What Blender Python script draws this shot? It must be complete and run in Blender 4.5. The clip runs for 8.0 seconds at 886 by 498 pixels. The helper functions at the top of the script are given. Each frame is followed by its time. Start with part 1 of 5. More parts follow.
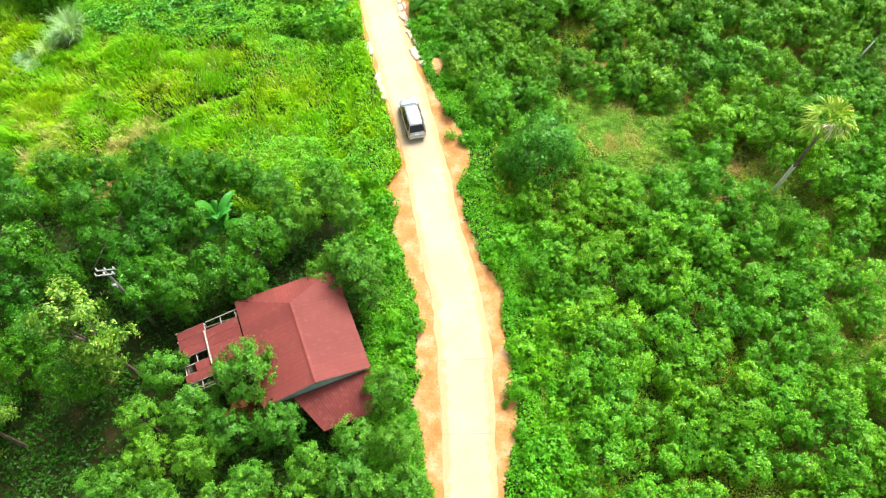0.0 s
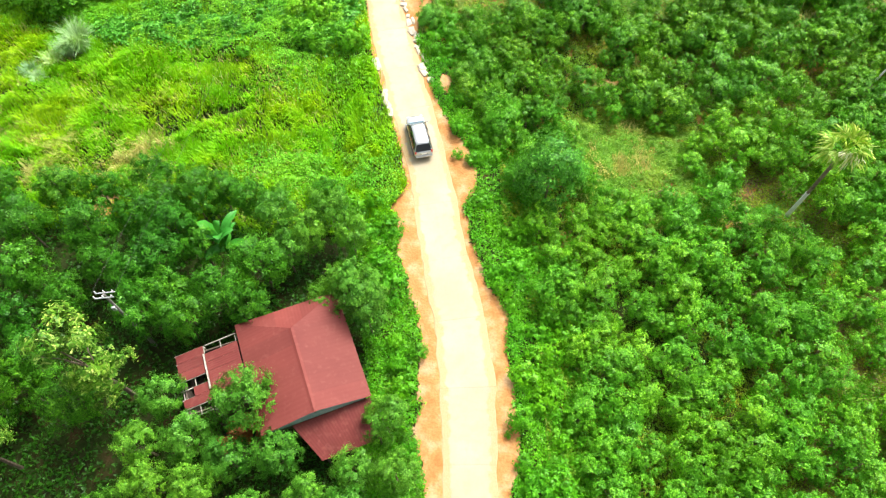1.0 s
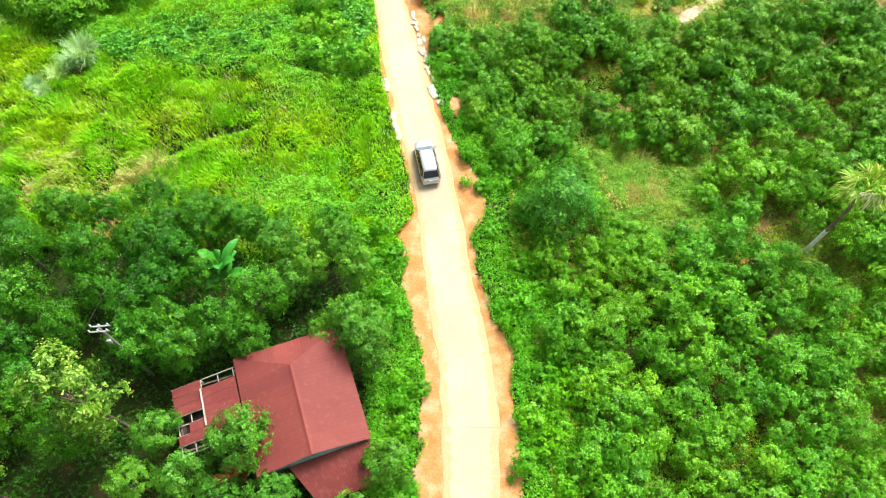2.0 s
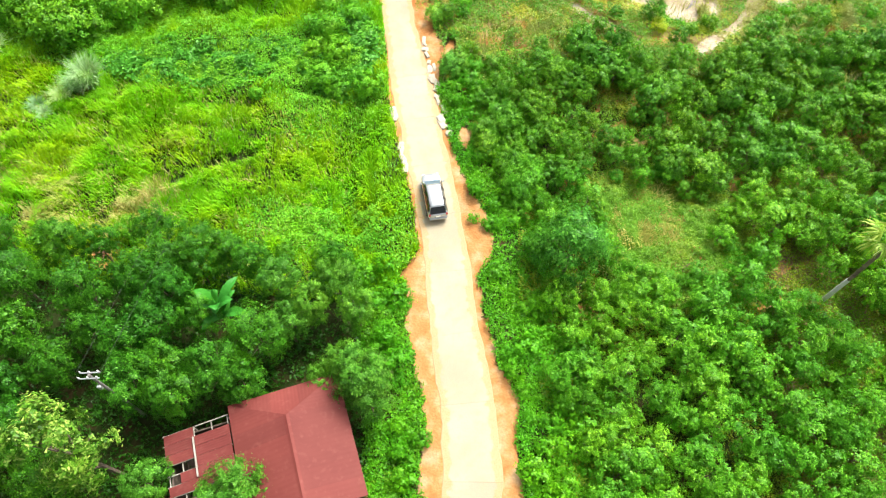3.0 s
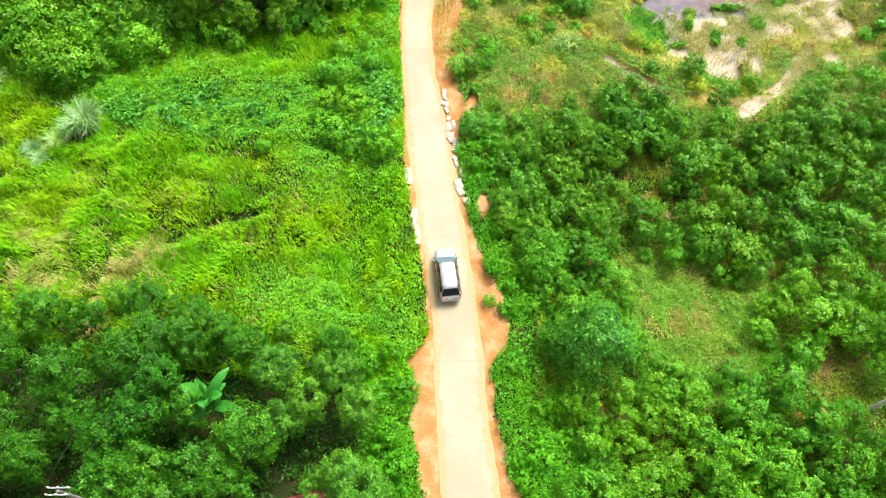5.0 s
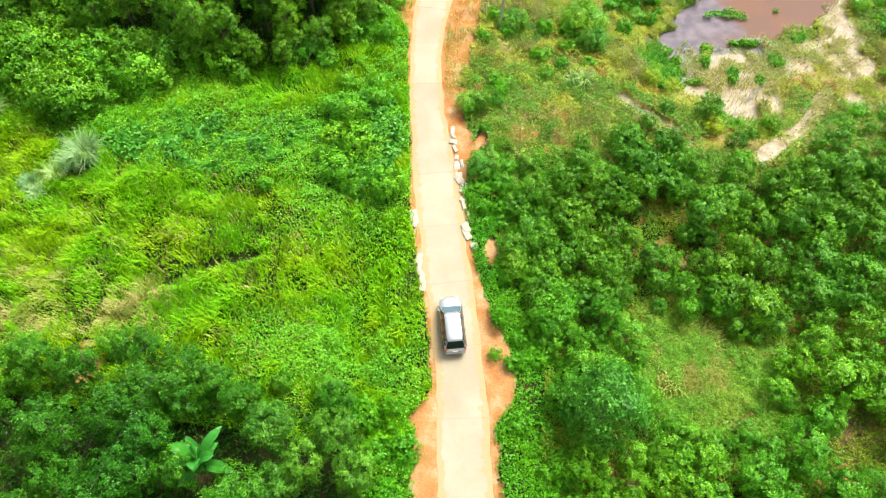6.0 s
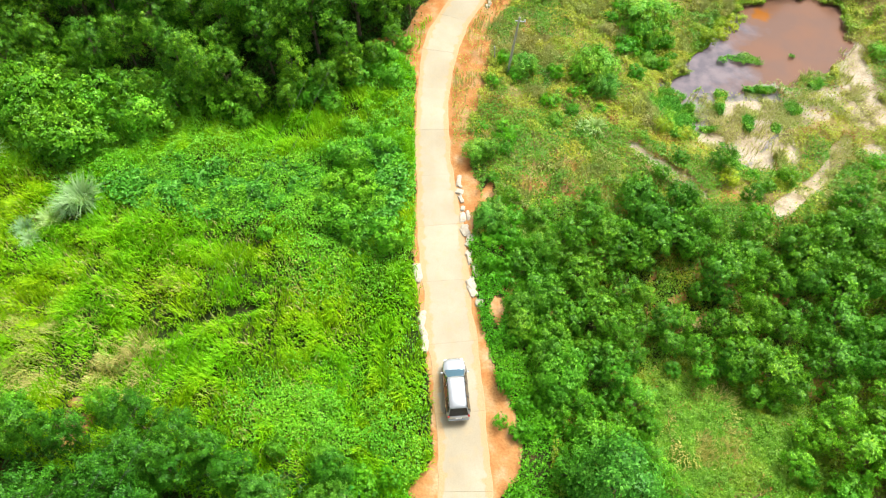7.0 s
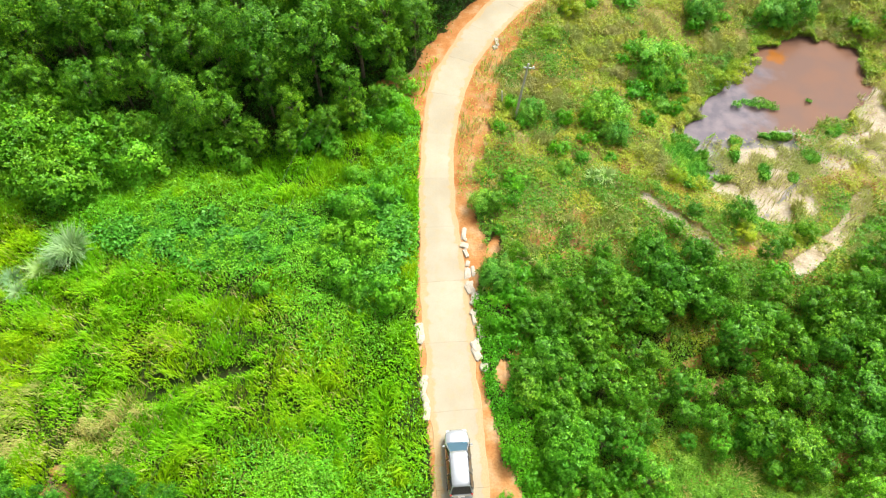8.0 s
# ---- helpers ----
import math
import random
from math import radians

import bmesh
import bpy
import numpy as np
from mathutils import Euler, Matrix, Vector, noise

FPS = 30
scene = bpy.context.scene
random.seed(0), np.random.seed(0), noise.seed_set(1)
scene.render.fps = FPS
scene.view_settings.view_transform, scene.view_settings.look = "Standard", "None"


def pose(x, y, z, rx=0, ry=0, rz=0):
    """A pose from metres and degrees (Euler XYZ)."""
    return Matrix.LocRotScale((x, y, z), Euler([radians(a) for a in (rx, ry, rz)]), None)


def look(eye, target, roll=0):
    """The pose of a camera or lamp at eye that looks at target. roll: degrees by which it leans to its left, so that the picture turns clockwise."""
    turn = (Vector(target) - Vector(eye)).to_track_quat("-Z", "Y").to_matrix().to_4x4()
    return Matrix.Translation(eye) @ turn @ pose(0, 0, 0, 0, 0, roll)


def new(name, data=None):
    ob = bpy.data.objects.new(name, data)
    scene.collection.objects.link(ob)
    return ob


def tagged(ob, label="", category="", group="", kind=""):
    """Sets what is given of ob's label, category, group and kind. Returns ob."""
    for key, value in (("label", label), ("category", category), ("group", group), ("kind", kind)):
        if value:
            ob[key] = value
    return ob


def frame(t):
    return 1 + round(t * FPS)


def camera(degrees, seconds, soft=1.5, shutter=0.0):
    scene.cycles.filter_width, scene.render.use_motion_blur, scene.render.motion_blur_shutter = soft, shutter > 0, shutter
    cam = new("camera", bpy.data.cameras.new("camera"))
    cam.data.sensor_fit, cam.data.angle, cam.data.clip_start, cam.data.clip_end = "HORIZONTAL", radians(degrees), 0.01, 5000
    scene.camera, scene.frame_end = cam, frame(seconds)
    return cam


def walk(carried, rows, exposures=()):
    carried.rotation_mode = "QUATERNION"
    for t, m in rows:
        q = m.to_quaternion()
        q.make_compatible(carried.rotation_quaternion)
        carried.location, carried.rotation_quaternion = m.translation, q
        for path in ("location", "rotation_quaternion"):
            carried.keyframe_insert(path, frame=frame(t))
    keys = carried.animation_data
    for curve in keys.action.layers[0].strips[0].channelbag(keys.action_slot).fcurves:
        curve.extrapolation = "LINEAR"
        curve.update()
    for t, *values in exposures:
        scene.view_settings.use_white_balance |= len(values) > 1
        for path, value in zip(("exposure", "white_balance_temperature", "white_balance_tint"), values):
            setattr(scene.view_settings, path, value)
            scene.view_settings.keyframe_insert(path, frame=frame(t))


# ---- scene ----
cam = camera(68.8, 8.0, soft=1.2)
PATH = [
    (0, (-0.004, 0.019, 41.85), (-0.006, 1.019, 40.118), 0.3),
    (0.5, (0.065, 0.798, 41.906), (0.052, 1.802, 40.176), 0.2),
    (1, (0.139, 1.813, 41.992), (0.115, 2.815, 40.262), 0.2),
    (1.5, (0.155, 3.061, 42.103), (0.12, 4.059, 40.371), 0.3),
    (3, (0.145, 7.632, 42.119), (0.071, 8.636, 40.391), 0.3),
    (3.5, (0.038, 9.392, 42.057), (-0.048, 10.394, 40.328), 0.4),
    (4, (-0.09, 11.228, 42.021), (-0.188, 12.225, 40.29), 0.5),
    (4.5, (-0.278, 13.089, 42.009), (-0.385, 14.078, 40.274), 0.5),
    (6, (-0.826, 18.153, 41.826), (-0.968, 19.164, 40.106), 0.5),
    (6.5, (-0.993, 19.756, 41.808), (-1.148, 20.787, 40.102), 0.4),
    (7, (-1.229, 21.46, 41.781), (-1.397, 22.514, 40.09), 0.4),
    (7.5, (-1.533, 23.256, 41.732), (-1.711, 24.33, 40.054), 0.4),
    (8, (-1.856, 25.271, 41.712), (-2.043, 26.36, 40.044), 0.4),
]
walk(cam, [(t, look(eye, target, roll)) for t, eye, target, roll in PATH], exposures=((0, 1.41), (4, 1.31), (8, 1.1)))

# ---- sky and sun ----
SUN_FROM = Vector((0.55, 0.84, 1.45)).normalized()
world = bpy.data.worlds.new("overcast_sky")
scene.world = world
world.use_nodes = True
wn, wl = world.node_tree.nodes, world.node_tree.links
sky = wn.new("ShaderNodeTexSky")
sky.sky_type = "NISHITA"
sky.sun_disc = False
sky.sun_elevation = math.asin(SUN_FROM.z)
sky.sun_rotation = math.atan2(SUN_FROM.x, SUN_FROM.y)
sky.dust_density = 6.0
sky.ozone_density = 0.6
milky = wn.new("ShaderNodeHueSaturation")
milky.inputs["Saturation"].default_value = 0.12
wl.new(sky.outputs[0], milky.inputs["Color"])
wl.new(milky.outputs[0], wn["Background"].inputs[0])
wn["Background"].inputs[1].default_value = 0.085
sun = new("sun", bpy.data.lights.new("sun", "SUN"))
sun.data.energy, sun.data.angle, sun.data.color = 2.45, radians(26), (1.0, 0.95, 0.84)
sun.matrix_world = look(SUN_FROM * 200, (0, 0, 0))


# ---- materials ----
def material(name, rough=0.7, metal=0.0, color=None):
    m = bpy.data.materials.new(name)
    m.use_nodes = True
    b = m.node_tree.nodes["Principled BSDF"]
    b.inputs["Roughness"].default_value = rough
    b.inputs["Metallic"].default_value = metal
    if color:
        b.inputs["Base Color"].default_value = (*color, 1)
    return m, m.node_tree.nodes, m.node_tree.links, b


def noise_tex(n, l, scale, detail=4.0, rough=0.55, coord="Object"):
    where = n.new("ShaderNodeTexCoord")
    tex = n.new("ShaderNodeTexNoise")
    tex.inputs["Scale"].default_value = scale
    tex.inputs["Detail"].default_value = detail
    tex.inputs["Roughness"].default_value = rough
    l.new(where.outputs[coord], tex.inputs["Vector"])
    return tex.outputs["Fac"]


def world_noise(n, l, scale, detail=4.0):
    where = n.new("ShaderNodeNewGeometry")
    tex = n.new("ShaderNodeTexNoise")
    tex.inputs["Scale"].default_value = scale
    tex.inputs["Detail"].default_value = detail
    l.new(where.outputs["Position"], tex.inputs["Vector"])
    return tex.outputs["Fac"]


def ramp(n, l, fac, stops):
    r = n.new("ShaderNodeValToRGB")
    while len(r.color_ramp.elements) < len(stops):
        r.color_ramp.elements.new(0.5)
    for e, (p, c) in zip(r.color_ramp.elements, stops):
        e.position, e.color = p, (*c, 1) if len(c) == 3 else c
    l.new(fac, r.inputs[0])
    return r.outputs[0]


def mix(n, l, fac, a, b, mode="MIX"):
    m = n.new("ShaderNodeMix")
    m.data_type, m.blend_type = "RGBA", mode
    for socket, v in ((m.inputs[0], fac), (m.inputs[6], a), (m.inputs[7], b)):
        if isinstance(v, (int, float)):
            socket.default_value = v
        elif isinstance(v, tuple):
            socket.default_value = (*v, 1)
        else:
            l.new(v, socket)
    return m.outputs[2]


def bump(n, l, b, height, strength=0.4, distance=0.02):
    node = n.new("ShaderNodeBump")
    node.inputs["Strength"].default_value = strength
    node.inputs["Distance"].default_value = distance
    l.new(height, node.inputs["Height"])
    l.new(node.outputs[0], b.inputs["Normal"])


def leaf_material(name, dark, mid, light, other=None, patch=0.12, through_light=0.12, amount=0.6, rough=0.4, even=0.5):
    """Leaves: each leaf and each plant a little different, with broad patches of another tone."""
    m, n, l, b = material(name, rough)
    geo = n.new("ShaderNodeNewGeometry")
    info = n.new("ShaderNodeObjectInfo")
    near = lambda c, k: tuple(u + (v - u) * k for u, v in zip(c, mid))  # noqa: E731
    # Random tone per leaf; the brightest few paint in highlights on the leaves.
    col = ramp(n, l, geo.outputs["Random Per Island"], ((0.0, near(dark, even)), (0.55, mid), (0.85, near(light, 0.5 + 0.5 * even)), (1.0, near(light, even - 0.1))))
    spray = n.new("ShaderNodeAttribute")
    spray.attribute_name = "spray"
    col = mix(n, l, 1.0, col, ramp(n, l, spray.outputs["Fac"], ((0.0, (1, 1, 1)), (0.2, (0.8, 0.85, 0.84)), (1.0, (1.45, 1.24, 1.05)))), "MULTIPLY")
    if other:
        zone = ramp(n, l, world_noise(n, l, patch, 5.0), ((0.42, (0, 0, 0)), (0.62, (amount,) * 3)))
        col = mix(n, l, zone, col, mix(n, l, 1.0, col, other, "MULTIPLY"))
    tone = ramp(n, l, info.outputs["Random"], ((0.0, (0.68, 0.82, 0.85)), (0.5, (0.95, 1.0, 1.0)), (1.0, (1.2, 1.14, 0.95))))
    col = mix(n, l, 1.0, col, tone, "MULTIPLY")
    l.new(col, b.inputs["Base Color"])
    b.inputs["Specular IOR Level"].default_value = 0.18
    t = n.new("ShaderNodeBsdfTranslucent")
    l.new(mix(n, l, 1.0, col, (1.25, 1.2, 0.5), "MULTIPLY"), t.inputs["Color"])
    both = n.new("ShaderNodeMixShader")
    both.inputs[0].default_value = through_light
    l.new(b.outputs[0], both.inputs[1])
    l.new(t.outputs[0], both.inputs[2])
    l.new(both.outputs[0], n["Material Output"].inputs["Surface"])
    return m


LEAF_PLANT = leaf_material("plantation_leaf", (0.03, 0.14, 0.006), (0.082, 0.335, 0.013), (0.2, 0.54, 0.045), (1.6, 1.1, 0.8), 0.12, even=0.1)
LEAF_NORTH = leaf_material("northern_plantation_leaf", (0.022, 0.11, 0.005), (0.068, 0.27, 0.012), (0.19, 0.5, 0.045), (1.6, 1.1, 0.8), 0.12, even=0.1)
LEAF_DARK = leaf_material("dark_acacia_leaf", (0.013, 0.08, 0.004), (0.038, 0.195, 0.01), (0.11, 0.38, 0.03), (1.5, 1.1, 0.8), 0.15, even=0.1)
LEAF_LIGHT = leaf_material("light_acacia_leaf", (0.034, 0.135, 0.009), (0.08, 0.285, 0.022), (0.18, 0.46, 0.055), (1.3, 1.05, 0.8), 0.2, even=0.1)
LEAF_FOREST = leaf_material("forest_leaf", (0.02, 0.095, 0.005), (0.085, 0.29, 0.012), (0.27, 0.56, 0.04), (1.3, 1.1, 0.7), 0.2, even=0.1)
LEAF_CREAM = leaf_material("pale_flushing_leaf", (0.03, 0.12, 0.006), (0.11, 0.28, 0.02), (0.42, 0.54, 0.13), even=0.1)
LEAF_SHRUB = leaf_material("roadside_shrub_leaf", (0.025, 0.15, 0.004), (0.07, 0.33, 0.008), (0.18, 0.54, 0.03), (1.6, 1.1, 0.8), 0.2)
LEAF_VINE = leaf_material("creeper_leaf", (0.045, 0.21, 0.007), (0.112, 0.42, 0.017), (0.27, 0.63, 0.07), (1.6, 1.1, 0.8), 0.22)
LEAF_BLUE = leaf_material("bluish_bush_leaf", (0.022, 0.11, 0.011), (0.06, 0.27, 0.022), (0.16, 0.48, 0.06), even=0.1)
LEAF_CLEAR = leaf_material("clearing_weed_leaf", (0.045, 0.15, 0.008), (0.12, 0.31, 0.02), (0.27, 0.46, 0.07), (1.6, 0.95, 1.0), 0.3)
LEAF_SCRUB = leaf_material("dry_scrub_leaf", (0.32, 0.32, 0.02), (0.48, 0.455, 0.032), (0.6, 0.52, 0.07), (0.6, 0.95, 0.7), 0.35, amount=0.7)
LEAF_SCRUB_GREEN = leaf_material("scrub_creeper_leaf", (0.06, 0.2, 0.012), (0.115, 0.31, 0.02), (0.21, 0.42, 0.04), (1.7, 1.1, 0.8), 0.4)
LEAF_YELLOW = leaf_material("yellow_green_weed_leaf", (0.16, 0.27, 0.01), (0.33, 0.45, 0.02), (0.56, 0.62, 0.05), (0.6, 0.95, 0.9), 0.4)
LEAF_RUST = leaf_material("dead_rusty_leaf", (0.16, 0.07, 0.02), (0.32, 0.16, 0.045), (0.46, 0.27, 0.1))
LEAF_KUDZU = leaf_material("lobed_creeper_leaf", (0.03, 0.15, 0.012), (0.075, 0.31, 0.025), (0.2, 0.5, 0.08))
# Low growth whose leaf colour carries the deep shade beneath the trees.
LEAF_SHADE = leaf_material("shade_toned_leaf", (0.008, 0.05, 0.003), (0.022, 0.105, 0.006), (0.06, 0.22, 0.016))
LEAF_REED = leaf_material("reed_leaf", (0.05, 0.2, 0.02), (0.12, 0.42, 0.04), (0.26, 0.6, 0.08), (1.9, 1.1, 0.7), 0.6, even=0.1)
LEAF_BROAD = leaf_material("broad_bush_leaf", (0.03, 0.15, 0.005), (0.085, 0.32, 0.012), (0.22, 0.52, 0.04), (1.6, 1.1, 0.8), 0.25)
LEAF_UNDER = leaf_material("undergrowth_leaf", (0.03, 0.13, 0.004), (0.07, 0.27, 0.008), (0.16, 0.4, 0.02), (1.9, 1.0, 0.8), 0.25)
LEAF_LOW = leaf_material("plantation_weed_leaf", (0.045, 0.15, 0.006), (0.125, 0.3, 0.012), (0.27, 0.44, 0.03), (1.8, 0.9, 0.9), 0.3, amount=0.8)
GRASS = leaf_material("tall_grass_blade", (0.105, 0.31, 0.003), (0.225, 0.57, 0.006), (0.45, 0.76, 0.03), (1.55, 1.0, 0.7), 0.16, 0.35, amount=0.9)
GRASS_DRY = leaf_material("dry_grass_blade", (0.34, 0.3, 0.1), (0.56, 0.49, 0.2), (0.72, 0.64, 0.34), (0.7, 1.0, 0.5), 0.2, 0.4)
GRASS_SILVER = leaf_material("silver_grass_blade", (0.24, 0.42, 0.15), (0.4, 0.58, 0.28), (0.6, 0.74, 0.46), through_light=0.35)
LEAF_BANANA = leaf_material("banana_leaf", (0.03, 0.2, 0.02), (0.06, 0.29, 0.032), (0.15, 0.44, 0.08), rough=0.35)
LEAF_PALM = leaf_material("yellow_palm_leaf", (0.15, 0.36, 0.015), (0.3, 0.47, 0.035), (0.6, 0.66, 0.2), through_light=0.3, even=0.1)
LEAF_PALM_DEAD = leaf_material("dead_palm_leaf", (0.6, 0.58, 0.54), (0.76, 0.75, 0.72), (0.86, 0.86, 0.85), through_light=0.4)


def plain_rough(name, stops, scale, rough=0.85, fine=40.0, strength=0.4, distance=0.02, metal=0.0, coord="Object"):
    m, n, l, b = material(name, rough, metal)
    big = ramp(n, l, noise_tex(n, l, scale, 6.0, coord=coord), stops)
    small = noise_tex(n, l, fine, 3.0, coord=coord)
    col = mix(n, l, 0.25, big, ramp(n, l, small, ((0.3, (0.35, 0.35, 0.35)), (0.7, (1, 1, 1)))), "MULTIPLY")
    l.new(col, b.inputs["Base Color"])
    bump(n, l, b, small, strength, distance)
    return m


BARK = plain_rough("grey_brown_bark", ((0.3, (0.1, 0.07, 0.05)), (0.7, (0.26, 0.2, 0.15))), 3.0, fine=25)
BARK_PALE = plain_rough("pale_palm_bark", ((0.3, (0.6, 0.6, 0.58)), (0.7, (0.8, 0.82, 0.82))), 2.0, fine=18)
STONE = plain_rough("pale_rubble_stone", ((0.3, (0.4, 0.34, 0.26)), (0.7, (0.58, 0.54, 0.46))), 1.5, fine=15)
POST = plain_rough("weathered_concrete_post", ((0.3, (0.45, 0.44, 0.4)), (0.7, (0.62, 0.6, 0.56))), 2.0, fine=30)
POST_GREY = plain_rough("dark_weathered_post", ((0.3, (0.16, 0.155, 0.14)), (0.7, (0.28, 0.27, 0.25))), 2.0, fine=30)
STEEL = plain_rough("galvanised_steel", ((0.3, (0.5, 0.52, 0.55)), (0.7, (0.7, 0.72, 0.75))), 4.0, 0.4, metal=0.6)
CERAMIC = material("white_insulator", 0.3, 0.0, (0.75, 0.77, 0.8))[0]
CABLE = material("black_cable", 0.6, 0.0, (0.03, 0.03, 0.03))[0]
BATTEN = plain_rough("whitish_timber", ((0.3, (0.26, 0.24, 0.2)), (0.7, (0.46, 0.44, 0.39))), 3.0, fine=20)
PLANK = plain_rough("dark_plank", ((0.3, (0.06, 0.045, 0.035)), (0.7, (0.16, 0.12, 0.09))), 2.0, fine=16)
TEAL = plain_rough("faded_teal_board", ((0.3, (0.2, 0.34, 0.34)), (0.7, (0.36, 0.5, 0.5))), 2.0, fine=14)
RUST = plain_rough("rusty_debris", ((0.3, (0.38, 0.1, 0.035)), (0.7, (0.62, 0.24, 0.09))), 3.0, fine=20)
DEADWOOD = plain_rough("dead_brushwood", ((0.3, (0.14, 0.07, 0.05)), (0.7, (0.3, 0.18, 0.13))), 3.0, fine=20)


def sheet_metal(name, a, c, fade, fade_at=0.55):
    m, n, l, b = material(name, 0.72, 0.0)
    b.inputs["Specular IOR Level"].default_value = 0.3
    col = ramp(n, l, world_noise(n, l, 0.5, 6.0), ((0.35, a), (0.7, c)))
    stain = ramp(n, l, world_noise(n, l, 3.0, 8.0), ((fade_at, (0, 0, 0)), (0.8, (0.6, 0.6, 0.6))))
    col = mix(n, l, stain, col, fade)
    info = n.new("ShaderNodeObjectInfo")
    tone = ramp(n, l, info.outputs["Random"], ((0.0, (0.88, 0.88, 0.88)), (1.0, (1.08, 1.05, 1.05))))
    l.new(mix(n, l, 1.0, col, tone, "MULTIPLY"), b.inputs["Base Color"])
    bump(n, l, b, world_noise(n, l, 2.5, 3.0), 0.25, 0.03)
    return m


ROOF_RED = sheet_metal("faded_red_sheet", (0.152, 0.031, 0.026), (0.184, 0.042, 0.035), (0.23, 0.07, 0.06))
ROOF_OLD = sheet_metal("old_red_sheet", (0.13, 0.024, 0.021), (0.17, 0.035, 0.031), (0.23, 0.08, 0.065), 0.5)


def ground_material():
    """Soil, sand, mud and shade-darkened litter, mixed by the masks that the ground's sheet carries."""
    m, n, l, b = material("ground_soil", 0.95)
    b.inputs["Specular IOR Level"].default_value = 0.08
    mask = n.new("ShaderNodeAttribute")
    mask.attribute_name = "cover"
    parts = n.new("ShaderNodeSeparateColor")
    l.new(mask.outputs["Color"], parts.inputs[0])
    mid, fine = world_noise(n, l, 0.8, 8.0), world_noise(n, l, 6.0, 8.0)
    # Litter colour is lowered to paint in the shade between the trees.
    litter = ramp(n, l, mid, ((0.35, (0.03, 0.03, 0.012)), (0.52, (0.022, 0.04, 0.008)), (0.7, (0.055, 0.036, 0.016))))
    soil = ramp(n, l, mid, ((0.3, (0.4, 0.165, 0.055)), (0.5, (0.46, 0.235, 0.09)), (0.72, (0.52, 0.37, 0.22))))
    soil = mix(n, l, 0.35, soil, ramp(n, l, fine, ((0.3, (0.45, 0.4, 0.35)), (0.6, (1, 1, 1)))), "MULTIPLY")
    spot = n.new("ShaderNodeNewGeometry")
    axes = n.new("ShaderNodeSeparateXYZ")
    l.new(spot.outputs["Position"], axes.inputs[0])
    north = n.new("ShaderNodeMapRange")
    north.inputs["From Min"].default_value, north.inputs["From Max"].default_value = 40.0, 68.0
    l.new(axes.outputs[1], north.inputs["Value"])
    soil = mix(n, l, north.outputs[0], soil, mix(n, l, 1.0, soil, (0.98, 0.9, 0.84), "MULTIPLY"))
    sand = ramp(n, l, mid, ((0.3, (0.3, 0.24, 0.15)), (0.48, (0.43, 0.36, 0.26)), (0.7, (0.52, 0.46, 0.38))))
    sand = mix(n, l, 0.5, sand, ramp(n, l, fine, ((0.35, (0.4, 0.38, 0.36)), (0.6, (1, 1, 1)))), "MULTIPLY")
    mud = ramp(n, l, mid, ((0.35, (0.1, 0.105, 0.1)), (0.65, (0.3, 0.27, 0.26))))
    ragged = n.new("ShaderNodeMath")
    ragged.operation = "MULTIPLY_ADD"
    l.new(fine, ragged.inputs[0])
    ragged.inputs[1].default_value, ragged.inputs[2].default_value = 0.9, -0.45
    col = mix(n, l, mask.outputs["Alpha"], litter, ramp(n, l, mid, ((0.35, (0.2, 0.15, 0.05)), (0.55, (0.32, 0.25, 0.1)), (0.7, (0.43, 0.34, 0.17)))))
    for channel, tone in ((0, soil), (1, sand), (2, mud)):
        add = n.new("ShaderNodeMath")
        add.operation = "ADD"
        l.new(parts.outputs[channel], add.inputs[0])
        l.new(ragged.outputs[0], add.inputs[1])
        col = mix(n, l, ramp(n, l, add.outputs[0], ((0.42, (0, 0, 0)), (0.58, (1, 1, 1)))), col, tone)
    l.new(col, b.inputs["Base Color"])
    bump(n, l, b, fine, 0.6, 0.08)
    return m


def concrete_material():
    m, n, l, b = material("dusty_concrete", 0.9)
    big, mid, fine = world_noise(n, l, 0.25, 5.0), world_noise(n, l, 1.6, 8.0), world_noise(n, l, 18.0, 6.0)
    col = ramp(n, l, big, ((0.35, (0.365, 0.318, 0.23)), (0.65, (0.415, 0.378, 0.29))))
    dust = ramp(n, l, mid, ((0.5, (0, 0, 0)), (0.75, (0.5, 0.5, 0.5))))
    col = mix(n, l, dust, col, (0.44, 0.34, 0.2))
    col = mix(n, l, 0.22, col, ramp(n, l, fine, ((0.3, (0.5, 0.5, 0.5)), (0.6, (1, 1, 1)))), "MULTIPLY")
    rim = n.new("ShaderNodeAttribute")
    rim.attribute_name = "rim"
    drift = n.new("ShaderNodeMath")
    drift.operation = "MULTIPLY_ADD"
    l.new(mid, drift.inputs[0])
    drift.inputs[1].default_value = 0.9
    l.new(rim.outputs["Fac"], drift.inputs[2])
    soil = ramp(n, l, fine, ((0.3, (0.4, 0.25, 0.11)), (0.7, (0.5, 0.36, 0.2))))
    col = mix(n, l, ramp(n, l, drift.outputs[0], ((0.9, (0, 0, 0)), (1.42, (0.85, 0.85, 0.85)))), col, soil)
    info = n.new("ShaderNodeObjectInfo")
    tone = ramp(n, l, info.outputs["Random"], ((0.0, (0.96, 0.955, 0.94)), (1.0, (1.02, 1.02, 1.01))))
    l.new(mix(n, l, 1.0, col, tone, "MULTIPLY"), b.inputs["Base Color"])
    bump(n, l, b, fine, 0.3, 0.01)
    return m


